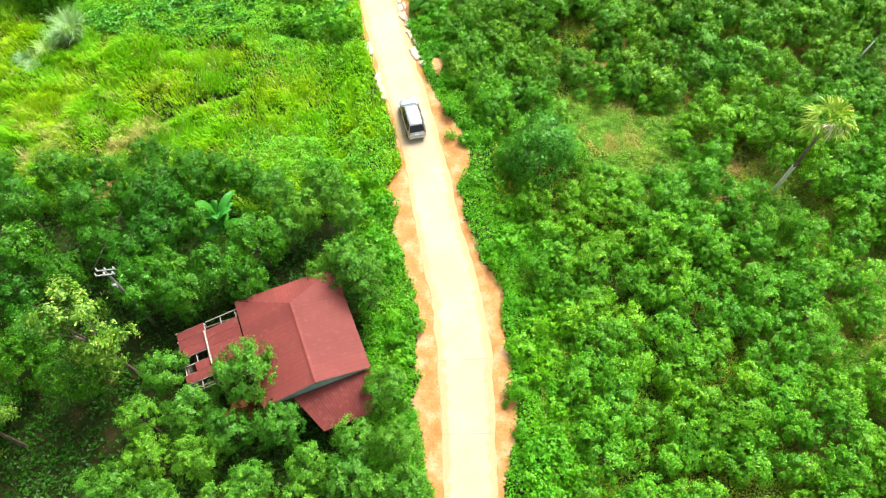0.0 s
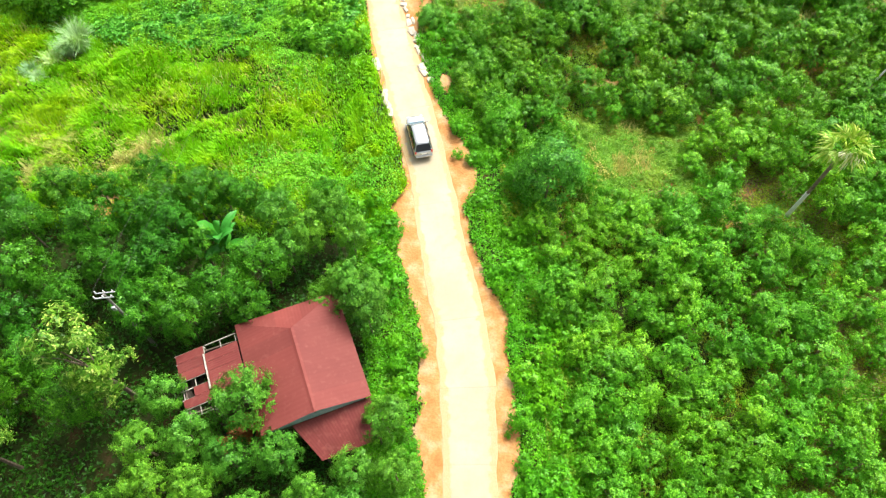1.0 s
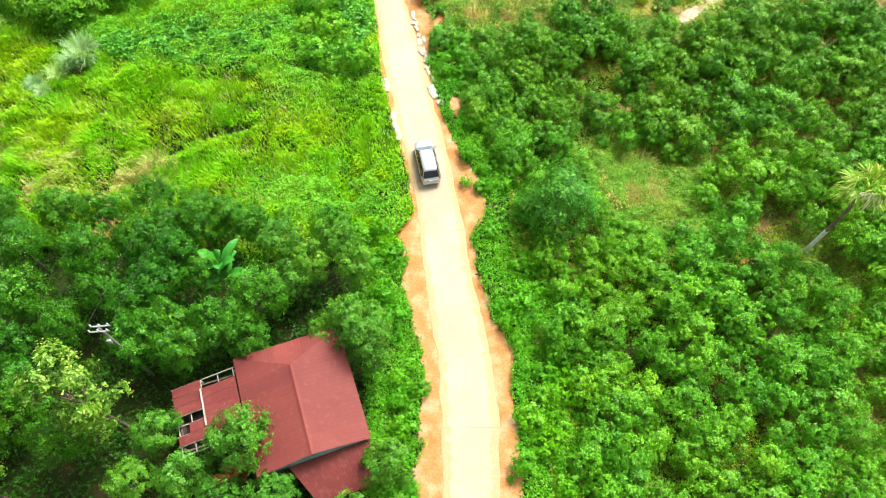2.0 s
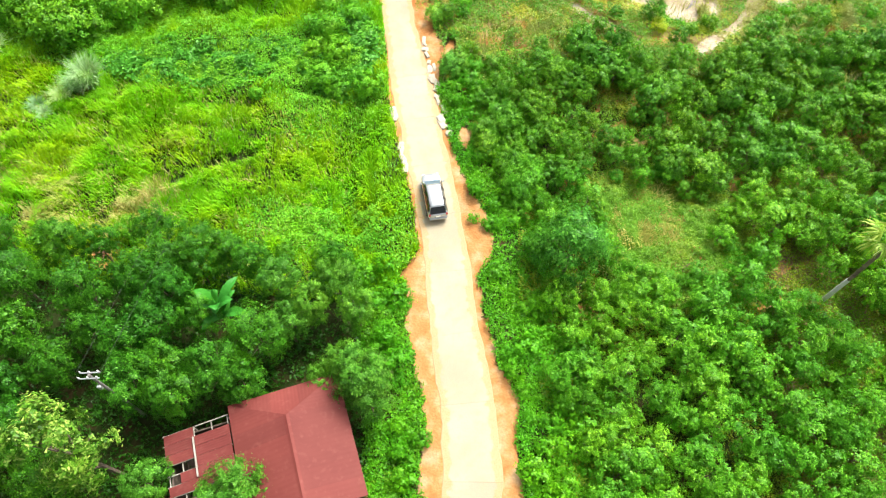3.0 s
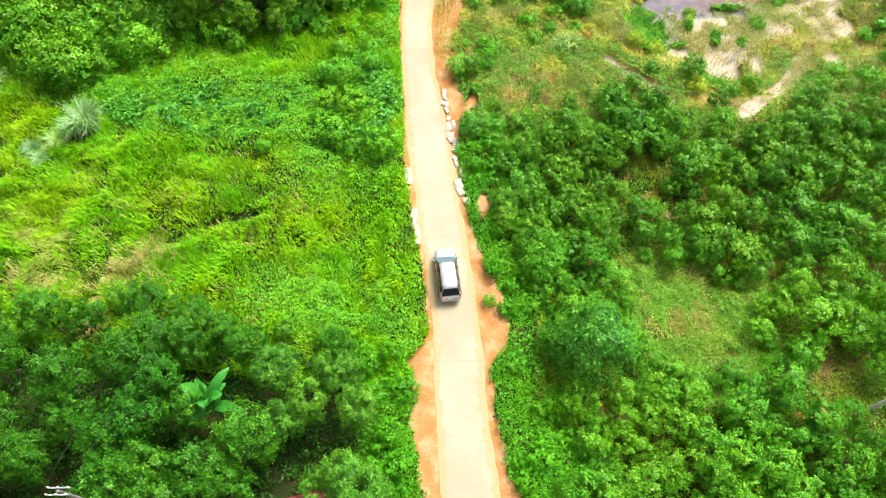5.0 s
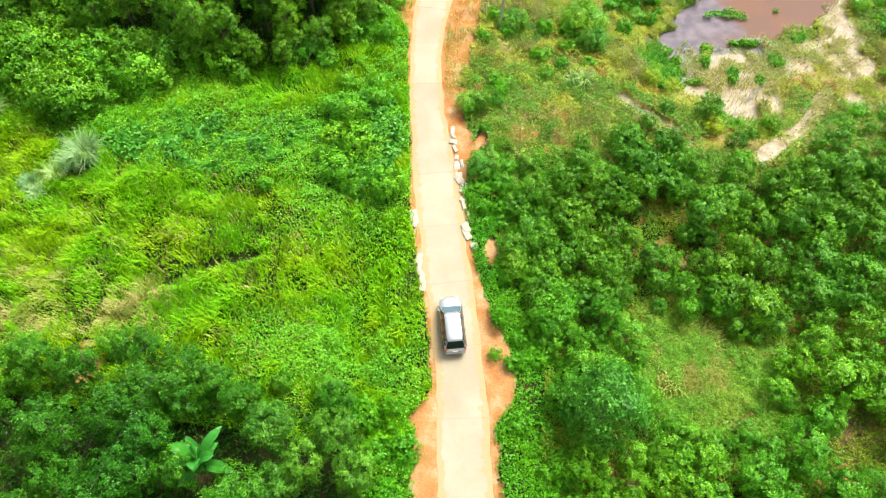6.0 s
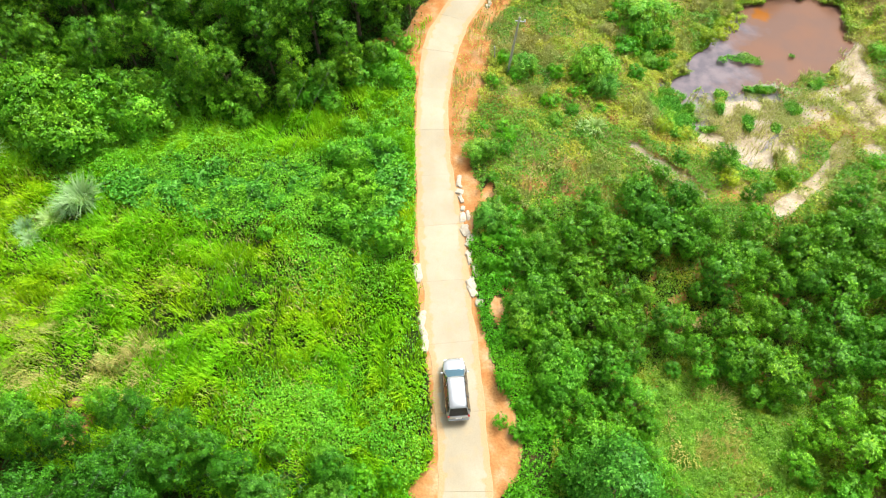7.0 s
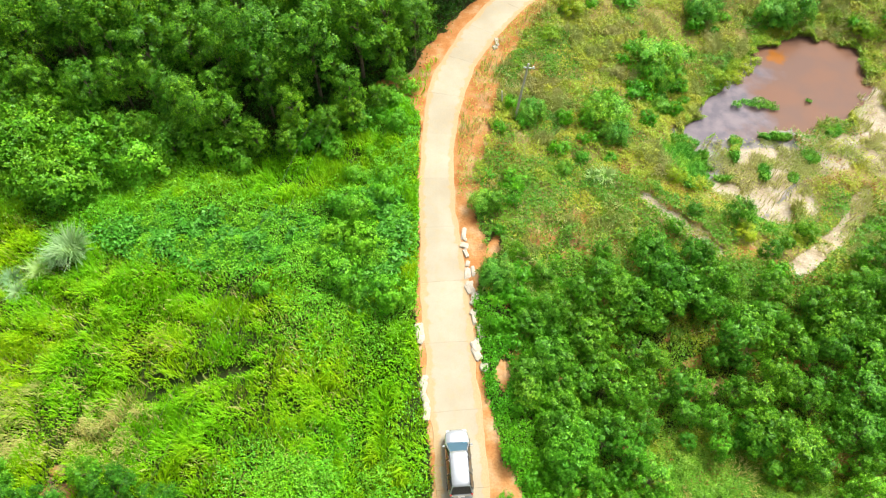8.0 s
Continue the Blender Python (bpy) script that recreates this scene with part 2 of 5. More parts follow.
def water_material():
    m, n, l, b = material("muddy_water", 0.12)
    film = world_noise(n, l, 0.3, 6.0)
    brown = ramp(n, l, film, ((0.4, (0.18, 0.094, 0.062)), (0.6, (0.155, 0.09, 0.068))))
    grey = ramp(n, l, world_noise(n, l, 0.9, 6.0), ((0.35, (0.125, 0.112, 0.135)), (0.65, (0.2, 0.165, 0.185))))
    where = n.new("ShaderNodeNewGeometry")
    axes = n.new("ShaderNodeSeparateXYZ")
    l.new(where.outputs["Position"], axes.inputs[0])
    west = n.new("ShaderNodeMath")
    west.operation = "MULTIPLY_ADD"
    l.new(axes.outputs[0], west.inputs[0])
    west.inputs[1].default_value, west.inputs[2].default_value = -0.09, 2.0
    sum_ = n.new("ShaderNodeMath")
    l.new(west.outputs[0], sum_.inputs[0])
    l.new(film, sum_.inputs[1])
    col = mix(n, l, ramp(n, l, sum_.outputs[0], ((0.55, (0, 0, 0)), (0.85, (1, 1, 1)))), brown, grey)
    spot = n.new("ShaderNodeVectorMath")
    spot.operation = "DISTANCE"
    l.new(where.outputs["Position"], spot.inputs[0])
    spot.inputs[1].default_value = (23.0, 84.0, -3.0)
    near = n.new("ShaderNodeMath")
    near.operation = "MULTIPLY_ADD"
    l.new(spot.outputs["Value"], near.inputs[0])
    near.inputs[1].default_value = 0.36
    l.new(world_noise(n, l, 0.9, 3.0), near.inputs[2])
    col = mix(n, l, ramp(n, l, near.outputs[0], ((0.72, (1, 1, 1)), (1.0, (0, 0, 0)))), col, (0.26, 0.095, 0.014))
    l.new(col, b.inputs["Base Color"])
    b.inputs["IOR"].default_value = 1.33
    b.inputs["Specular IOR Level"].default_value = 0.2
    bump(n, l, b, world_noise(n, l, 1.5, 2.0), 0.05, 0.02)
    return m


GROUND, CONCRETE, WATER = ground_material(), concrete_material(), water_material()


# ---- the lie of the land ----
# Road: middle line and width, from south to north.
ROAD = np.array([(2.0, -40, 3.4), (1.9, -10, 3.4), (1.75, 7.3, 3.35), (1.65, 11, 3.45), (1.35, 17, 3.7), (0.7, 21.4, 3.7), (-0.45, 26.2, 3.5),
                 (-1.4, 31.6, 3.4), (-2.8, 37.5, 3.25), (-4.2, 42.7, 3.5), (-5.7, 48.8, 3.55), (-7.2, 54.6, 3.0), (-8.45, 60.3, 2.8),
                 (-9.1, 64.9, 2.95), (-9.25, 69.2, 3.4), (-8.9, 73.1, 3.4), (-8.05, 76.6, 3.5), (-6.8, 80.3, 3.55), (-5.1, 83.8, 3.6),
                 (-1.5, 90, 3.6), (4, 98, 3.6), (14, 110, 3.6)])
STEP = np.linspace(-40, 110, 601)


def smooth_line(ys, values):
    """Gliding curve through the road's points, evaluated at every step north."""
    slope = np.gradient(values, ys)
    k = np.clip(np.searchsorted(ys, STEP) - 1, 0, len(ys) - 2)
    h = ys[k + 1] - ys[k]
    u = (STEP - ys[k]) / h
    return ((2 * u**3 - 3 * u**2 + 1) * values[k] + (u**3 - 2 * u**2 + u) * h * slope[k]
            + (3 * u**2 - 2 * u**3) * values[k + 1] + (u**3 - u**2) * h * slope[k + 1])


MIDDLE, WIDTH = smooth_line(ROAD[:, 1], ROAD[:, 0]), smooth_line(ROAD[:, 1], ROAD[:, 2])
COSINE = 1 / np.sqrt(1 + np.gradient(MIDDLE, STEP) ** 2)


def rise(v, a, b):
    """0 below a, 1 above b, smooth between."""
    u = np.clip((v - a) / (b - a), 0, 1)
    return u * u * (3 - 2 * u)


def value_noise(x, y, size, seed=0):
    """Smooth random heights in -1 to 1 with bumps of that size."""
    x, y = np.asarray(x, float) / size + 1000, np.asarray(y, float) / size + 1000
    i, j = np.floor(x).astype(np.int64), np.floor(y).astype(np.int64)
    u, v = x - i, y - j
    u, v = u * u * (3 - 2 * u), v * v * (3 - 2 * v)

    def at(a, b):
        q = (a * 374761393 + b * 668265263 + seed * 974634777) & 0x7FFFFFFF
        q = ((q ^ (q >> 13)) * 1274126177) & 0x7FFFFFFF
        return (q ^ (q >> 16)) % 65536 / 32768 - 1

    return (at(i, j) * (1 - u) + at(i + 1, j) * u) * (1 - v) + (at(i, j + 1) * (1 - u) + at(i + 1, j + 1) * u) * v


def off_road(x, y):
    """Metres right (+) or left (-) of the road's middle, and half the road's width there."""
    return (x - np.interp(y, STEP, MIDDLE)) * np.interp(y, STEP, COSINE), np.interp(y, STEP, WIDTH) / 2


def oval(x, y, cx, cy, rx, ry, turn=0.0):
    """Below 1 inside an oval, 1 at its rim."""
    c, s = math.cos(radians(turn)), math.sin(radians(turn))
    a, b = (x - cx) * c + (y - cy) * s, -(x - cx) * s + (y - cy) * c
    return np.sqrt((a / rx) ** 2 + (b / ry) ** 2)


def near_line(x, y, points):
    """Distance to a broken line."""
    best = np.full(np.shape(x), 1e9)
    for (ax, ay), (bx, by) in zip(points, points[1:]):
        dx, dy = bx - ax, by - ay
        u = np.clip(((x - ax) * dx + (y - ay) * dy) / (dx * dx + dy * dy), 0, 1)
        best = np.minimum(best, np.hypot(x - ax - u * dx, y - ay - u * dy))
    return best


def pond_rim(x, y):
    main = oval(x, y, 24.4, 80.4, 8.6, 5.2, 47)
    arm = np.minimum(oval(x, y, 18.4, 75.3, 4.2, 2.6, 30), oval(x, y, 18.0, 72.6, 3.6, 1.3, 12))
    tail = oval(x, y, 14.6, 71.8, 2.2, 1.3, 50)
    return np.minimum(np.minimum(main, arm), tail) + 0.1 * value_noise(x, y, 2.0, 5) + 0.1 * value_noise(x, y, 0.8, 79)


STREAM = [(25.4, 71.9), (23.4, 67.9), (21.6, 65.0), (18.9, 61.4)]
PATH_EAST = [(28.5, 66.5), (27.0, 63.3), (24.9, 60.7), (23.3, 58.8), (21.5, 56.7), (20.8, 56.2)]
DITCH = [(-24.6, 38.0), (-22.4, 39.0), (-20.0, 40.6), (-17.6, 41.2)]
PATH_WEST = [(9.0, 61.2), (11.0, 59.9), (12.9, 58.7), (14.9, 56.8)]


def land(x, y):
    """Height of the ground."""
    x, y = np.asarray(x, float), np.asarray(y, float)
    d, half = off_road(x, y)
    right = -2.4 + 1.35 * rise(y, 46, 56) + 0.5 * rise(-x, -9, 2) * rise(y, 46, 56)
    basin = 1 - rise(oval(x, y, 23.5, 76.0, 15.5, 18.0), 0.75, 1.05)
    right = right + (-2.86 - right) * basin
    right = right + (-3.8 - right) * (1 - rise(pond_rim(x, y), 0.9, 1.1))
    right = right - 0.3 * (1 - rise(near_line(x, y, STREAM), 0.2, 0.9)) * (1 - 0.96 * basin)
    flats = 1 - rise(oval(x, y, 18.4, 72.0, 5.4, 2.1, 8) + 0.2 * value_noise(x, y, 1.1, 74), 0.75, 1.1)
    right = right + (-2.975 + 0.1 * value_noise(x, y, 1.7, 75) - right) * flats * rise(pond_rim(x, y), 0.9, 1.05)
    left = -(0.45 + 0.75 * rise(y, 24, 31) - 0.6 * rise(y, 56, 66))
    left = left - 0.35 * (1 - rise(near_line(x, y, DITCH) + 0.5 * value_noise(x, y, 1.0, 13), 0.1, 0.75))
    bank = np.where(d > 0, right * rise(d, 2.9, 10.5), left * rise(-d, 2.7, 8.0))
    meadow = rise(-d, 3.5, 6.0) * rise(y, 30, 34) * (1 - rise(y, 58, 64))
    bumps = (0.16 + 0.3 * meadow) * value_noise(x, y, 3.2, 1) + 0.07 * value_noise(x, y, 1.3, 2)
    bumps = np.where(d > 0, bumps * (1 - 0.85 * basin), bumps)
    bumps = bumps + 0.14 * value_noise(x, y * 0.6, 0.55, 76) * bare(x, y) * rise(y, 58, 64) * rise(d, half + 0.2, half + 0.9)
    far = rise(np.hypot(x, y - 45), 90, 400) * 6 * value_noise(x, y, 160.0, 3)
    return bank - 0.02 + 0.03 * value_noise(x, y, 0.7, 4) + bumps * rise(np.abs(d), half + 0.2, half + 2.5) - 0.16 * (1 - rise(np.abs(d), half - 0.75, half - 0.2)) + far


def bare(x, y):
    """Where bare orange soil shows, 0 to 1."""
    d, half = off_road(x, y)
    gap = np.abs(d) - half
    wl_ = np.interp(y, [5, 7, 11, 15, 19, 23, 27, 30, 32, 36, 40, 47, 51, 56, 66, 69, 74, 79, 84], [0.5, 0.7, 1.45, 1.45, 1.15, 1.25, 1.55, 1.4, 0.2, 0.2, 0.4, 0.4, 0.1, 0.0, 0.2, 2.2, 2.2, 1.4, 1.1])
    wr_ = np.interp(y, [5, 7, 9.4, 12.3, 15, 17, 20.5, 23.8, 28.5, 30, 32.2, 36, 38, 40, 44, 48, 51, 54, 56, 59, 64, 71, 80, 86],
                    [0.3, 0.4, 1.15, 1.5, 1.35, 1.05, 1.45, 0.7, 0.4, 0.5, 1.85, 1.65, 1.1, 0.6, 0.3, 0.2, 1.2, 2.0, 1.2, 2.3, 2.5, 2.8, 2.0, 1.0])
    w = np.where(d > 0, wr_, wl_) * (1 + 0.3 * value_noise(x, y, 1.3, 7) + 0.15 * value_noise(x, y, 0.5, 6))
    s = 1 - rise(gap, w - 0.25, w + 0.35)
    for cx, cy, rx, ry in ((-0.6, 43.0, 0.5, 1.6), (-2.7, 53.2, 0.5, 1.6), (-13.8, 70.2, 2.2, 1.1), (-27.7, 30.1, 1.2, 1.1)):
        s = np.maximum(s, 1 - rise(oval(x, y, cx, cy, rx, ry) + 0.35 * value_noise(x, y, 0.9, 8), 0.7, 1.2))
    return s


def worn(x, y):
    """Half-overgrown patches of soil, 0 to 1."""
    s = np.zeros(np.shape(x))
    for cx, cy, rx, ry in ((-27.2, 31.6, 1.3, 1.2), (13.6, 39.0, 1.0, 0.5), (6.0, 50.6, 1.3, 0.8), (12.4, 47.6, 1.0, 0.7), (16.2, 51.6, 1.2, 0.7), (9.2, 28.4, 1.2, 0.8), (17.3, 33.0, 1.1, 0.7), (25.1, 34.0, 1.0, 0.8), (20.7, 48.6, 1.2, 0.7),
                           (4.4, 56.2, 2.8, 2.0), (8.2, 54.4, 1.6, 0.9), (1.2, 56.0, 1.5, 2.2), (25.8, 45.0, 1.2, 0.6), (-1.5, 73.5, 1.2, 2.2), (24.0, 30.5, 1.4, 0.8)):
        s = np.maximum(s, 1 - rise(oval(x, y, cx, cy, rx, ry) + 0.8 * value_noise(x, y, 0.7, 8), 0.4, 1.2))
    d, _ = off_road(x, y)
    rows = (d > 4.5) * (y > 39) * (y < 58) * rise(value_noise(x, y, 2.1, 80) + 0.5 * value_noise(x, y, 0.8, 81), 0.5, 0.8)
    return np.maximum(s, 0.8 * rows)


def sandy(x, y):
    s = 1 - rise(oval(x, y, 19.6, 66.8, 5.2, 5.6) + 0.3 * value_noise(x, y, 1.6, 9), 0.75, 1.1)
    s = np.maximum(s, 1 - rise(oval(x, y, 31.2, 75.5, 2.4, 8.6, 5) + 0.4 * value_noise(x, y, 1.7, 10), 0.7, 1.15))
    s = np.maximum(s, 0.75 * (1 - rise(oval(x, y, 27.0, 71.6, 4.2, 2.4, 25) + 0.5 * value_noise(x, y, 1.2, 77), 0.7, 1.15)))
    for line, w in ((PATH_EAST, 0.62), (PATH_WEST, 0.32)):
        s = np.maximum(s, 1 - rise(near_line(x, y, line) + 0.2 * value_noise(x, y, 0.8, 11), w, w + 0.35))
    return s


def muddy(x, y):
    s = (1 - rise(pond_rim(x, y), 1.0, 1.14)) * (1 - 0.6 * rise(y - 0.6 * x, 63, 67))
    s = np.maximum(s, 1 - rise(oval(x, y, 18.4, 72.0, 5.6, 2.3, 8) + 0.3 * value_noise(x, y, 1.1, 74), 0.8, 1.15))
    s = np.maximum(s, 1 - rise(oval(x, y, 15.4, 68.8, 1.7, 3.6) + 0.3 * value_noise(x, y, 1.2, 12), 0.7, 1.1))
    return np.maximum(s, 0.9 - rise(near_line(x, y, STREAM) + 0.15 * value_noise(x, y, 0.5, 82), 0.02, 0.3))


def open_road(x, y):
    d, half = off_road(x, y)
    return np.abs(d) < half + 0.08


def forest_edge(x):
    return np.interp(x, [-60, -45, -22, -19, -16, -12.5, -10.5, -8], [59, 60, 60.8, 62.0, 65.5, 70.5, 76.0, 84])


def near_house(x, y):
    return (oval(x, y, -9.0, 15.4, 5.4, 5.6) < 1) | (oval(x, y, -6.6, 8.6, 3.0, 3.2) < 1) | (oval(x, y, -14.2, 14.2, 3.4, 4.2) < 1)


# ---- mesh helpers ----
def part(name, bm, mat_, parent=None, label=""):
    """Links a bmesh as one mesh object, under a thing or a part."""
    me = bpy.data.meshes.new(name)
    bm.to_mesh(me)
    bm.free()
    me.materials.append(mat_)
    ob = new(name, me)
    if parent:
        ob.parent = parent
    if label:
        ob["label"] = label
    return ob


def shared(name, me, parent=None, m=None):
    """Another object on the same mesh."""
    ob = new(name, me)
    ob.parent = parent
    if m is not None:
        ob.matrix_basis = m
    return ob


def block(bm, centre, size, m=None, bevel=0.0):
    """A box, with its edges broken where bevel is given."""
    made = bmesh.ops.create_cube(bm, size=1)["verts"]
    for v in made:
        v.co = Vector((v.co.x * size[0], v.co.y * size[1], v.co.z * size[2])) + Vector(centre)
    if bevel:
        edges = list({e for v in made for e in v.link_edges})
        made = bmesh.ops.bevel(bm, geom=edges, offset=bevel, segments=1, affect="EDGES")["verts"]
    if m is not None:
        bmesh.ops.transform(bm, matrix=m, verts=list(made))
    return bm


def tube(bm, points, radii, sides=7):
    """A tapered round limb along points."""
    rings = []
    for i, (p, r) in enumerate(zip(points, radii)):
        p = Vector(p)
        a = Vector(points[max(i - 1, 0)])
        b = Vector(points[min(i + 1, len(points) - 1)])
        q = (b - a).to_track_quat("Z", "Y")
        rings.append([bm.verts.new(p + q @ Vector((r * math.cos(2 * math.pi * k / sides), r * math.sin(2 * math.pi * k / sides), 0))) for k in range(sides)])
    for low, high in zip(rings, rings[1:]):
        for k in range(sides):
            bm.faces.new((low[k], low[(k + 1) % sides], high[(k + 1) % sides], high[k]))
    bm.faces.new(rings[0][::-1])
    bm.faces.new(rings[-1])
    return bm


def array_mesh(name, verts, faces, mat_, smooth=False):
    """A mesh from arrays of vertices and of faces that all have as many corners."""
    me = bpy.data.meshes.new(name)
    verts, faces = np.asarray(verts, np.float32), np.asarray(faces, np.int32)
    corners = faces.shape[1]
    me.vertices.add(len(verts))
    me.vertices.foreach_set("co", verts.ravel())
    me.loops.add(faces.size)
    me.loops.foreach_set("vertex_index", faces.ravel())
    me.polygons.add(len(faces))
    me.polygons.foreach_set("loop_start", np.arange(0, faces.size, corners, dtype=np.int32))
    me.update(calc_edges=True)
    me.materials.append(mat_)
    if smooth:
        me.polygons.foreach_set("use_smooth", np.ones(len(faces), bool))
    return me


def unit(v):
    return v / np.maximum(np.linalg.norm(v, axis=-1, keepdims=True), 1e-6)


def leaf_arrays(at, along, face, length, width, fold=0.18):
    """Folded four-cornered leaves: middle, long axis, facing, length and width of each."""
    along = unit(along)
    side = unit(np.cross(face, along))
    up = np.cross(along, side)
    length, width = np.asarray(length)[:, None], np.asarray(width)[:, None]
    base, tip = at - along * length * 0.5, at + along * length * 0.5 - up * length * 0.12
    one, two = at + side * width * 0.5 + up * width * fold, at - side * width * 0.5 + up * width * fold
    verts = np.stack([base, one, tip, two], 1).reshape(-1, 3)
    return verts, np.arange(len(verts)).reshape(-1, 4)


def spike_arrays(at, along, face, length, width):
    """Small narrow leaves, one face each."""
    along = unit(along)
    side = unit(np.cross(face, along)) * np.asarray(width)[:, None] * 0.5
    half = along * np.asarray(length)[:, None] * 0.5
    verts = np.stack([at - half * 0.8 - side, at - half * 0.8 + side, at + half * 1.2], 1).reshape(-1, 3)
    return verts, np.arange(len(verts)).reshape(-1, 3)


def crown_mesh(name, rng, mat_, height, radius, bottom, leaves, leaf, clumps=18, ragged=0.35, dome_like=True, make=spike_arrays):
    """A crown of leaf clumps at the ends of the limbs, uneven and with gaps."""
    middle, half = (height + bottom) / 2, (height - bottom) / 2
    centres, sizes = [], []
    for k in range(clumps):
        a, u = k * 2.39996 + rng.uniform(-0.3, 0.3), (k + 0.5) / clumps
        z = -0.55 + 1.47 * u if dome_like else -0.75 + 1.6 * u
        reach = math.sqrt(max(0.02, 1 - (z * (1.0 if z > 0 else 0.7)) ** 2)) * (rng.uniform(0.78, 1.0) if dome_like else rng.uniform(0.5, 0.88))
        s = radius * rng.uniform(0.26, 0.28 + ragged)
        centres.append((reach * (radius - 0.45 * s) * math.cos(a), reach * (radius - 0.45 * s) * math.sin(a), middle + z * (half - 0.4 * s) + rng.uniform(-0.08, 0.08) * radius))
        sizes.append(s)
    centres, sizes = np.array(centres), np.array(sizes)
    # Sprays of leaves on the outside of each clump.
    each = 14
    way = unit(rng.normal(size=(clumps * each, 3)))
    low = (way[:, 2] < -0.15) & (rng.random(len(way)) < 0.7)
    way[low, 2] *= -1
    big = np.repeat(sizes, each)
    hub = np.repeat(centres, each, 0) + way * np.array((1, 1, 0.9)) * (big * rng.uniform(0.72, 0.98, len(way)))[:, None]
    span = big * rng.uniform(0.2, 0.5, len(way))
    tone = np.clip(0.2 + 0.5 * rng.random(len(way)) ** 1.6 + np.repeat(0.35 * rng.random(clumps) ** 1.5, each), 0.2, 1)
    pick = rng.choice(len(way), leaves, p=span**1.6 / (span**1.6).sum())
    at = hub[pick] + rng.normal(size=(leaves, 3)) * (span[pick] * 0.42)[:, None]
    dome = unit((at - np.array((0, 0, middle))) / np.array((radius, radius, half)))
    face = unit(way[pick] * 0.95 + dome * 0.55 + np.array((0, 0, 0.1)) + 0.3 * rng.normal(size=(leaves, 3)))
    along = np.cross(face, rng.normal(size=(leaves, 3)))
    length = leaf * rng.uniform(0.6, 1.3, leaves)
    me = array_mesh(name, *make(at, along, face, length, length * rng.uniform(0.42, 0.7, leaves)), mat_)
    corners = len(me.vertices) // leaves
    me.attributes.new("spray", "FLOAT", "POINT").data.foreach_set("value", np.repeat(tone[pick], corners).astype(np.float32))
    return me


def trunk_mesh(name, rng, height, radius, thick, mat_=None):
    """A tapered trunk with limbs that reach into the crown."""
    bm = bmesh.new()
    lean = rng.uniform(-0.08, 0.08, 2) * height
    spine = [(lean[0] * u * u, lean[1] * u * u, height * u - 0.25) for u in (0, 0.3, 0.6, 0.9)]
    tube(bm, spine, [thick, thick * 0.8, thick * 0.5, thick * 0.15], 6)
    for k in range(6):
        a, u = k * 2.4 + rng.uniform(-0.4, 0.4), rng.uniform(0.3, 0.7)
        s = Vector((lean[0] * u * u, lean[1] * u * u, height * u - 0.25))
        reach = radius * rng.uniform(0.55, 0.85)
        e = s + Vector((math.cos(a) * reach, math.sin(a) * reach, height * rng.uniform(0.12, 0.26)))
        tube(bm, [s, s.lerp(e, 0.5) + Vector((0, 0, 0.05 * height)), e], [thick * 0.4, thick * 0.25, thick * 0.08], 4)
    me = bpy.data.meshes.new(name)
    bm.to_mesh(me)
    bm.free()
    me.materials.append(mat_ or BARK)
    return me


class Kind:
    """A kind of tree or shrub: a few grown forms, planted again and again."""

    def __init__(self, name, label, category, group, mat_, height, radius, bottom, leaves, leaf, forms=5, clumps=18, seed=1, thick=0.09, ragged=0.35, make=spike_arrays):
        rng = np.random.default_rng(seed)
        self.name, self.label, self.category, self.group, self.height, self.turn = name, label, category, group, height, 0
        self.forms = []
        dome_like = name not in ("pale_tree", "creeper_bush", "shrub")
        for _ in range(forms):
            h, r = height * rng.uniform(0.92, 1.08), radius * rng.uniform(0.88, 1.12)
            self.forms.append((trunk_mesh("trunk", rng, h * 0.85, r, thick),
                               crown_mesh("crown", rng, mat_, h, r, bottom, leaves, leaf, clumps, ragged, dome_like, make)))

    def plant(self, x, y, size=1.0, wide=None, label="", group=True):
        self.turn += 1
        trunk, crown = self.forms[self.turn % len(self.forms)]
        thing = new(self.name)
        thing.matrix_basis = Matrix.LocRotScale((x, y, float(land(x, y)) - 0.02), Euler((0, 0, self.turn * 2.399)), (wide or size, wide or size, size))
        shared("trunk", trunk, thing)
        shared("crown", crown, thing)
        return tagged(thing, label or self.label, self.category, self.group if group else "")


def scattered(rng, box, gap, keep, tries=6):
    """Places at least about gap apart inside a box, where keep(x, y) says yes."""
    x0, x1, y0, y1 = box
    nx, ny = int((x1 - x0) / gap), int((y1 - y0) / gap)
    gx, gy = np.meshgrid(np.arange(nx) + 0.5, np.arange(ny) + 0.5)
    x = x0 + (gx + 0.5 * (gy.astype(int) % 2) + rng.uniform(-0.36, 0.36, gx.shape)) * gap
    y = y0 + (gy + rng.uniform(-0.36, 0.36, gx.shape)) * gap
    x, y = x.ravel(), y.ravel()
    ok = keep(x, y)
    return np.stack([x[ok], y[ok]], 1)


def sown(rng, count, box, weight):
    """count places in a box, as dense as weight(x, y), between 0 and 1, says."""
    found = []
    have = 0
    for _ in range(60):
        x, y = rng.uniform(box[0], box[1], count), rng.uniform(box[2], box[3], count)
        ok = rng.random(count) < weight(x, y)
        found.append(np.stack([x[ok], y[ok]], 1))
        have += ok.sum()
        if have >= count:
            break
    return np.concatenate(found)[:count]


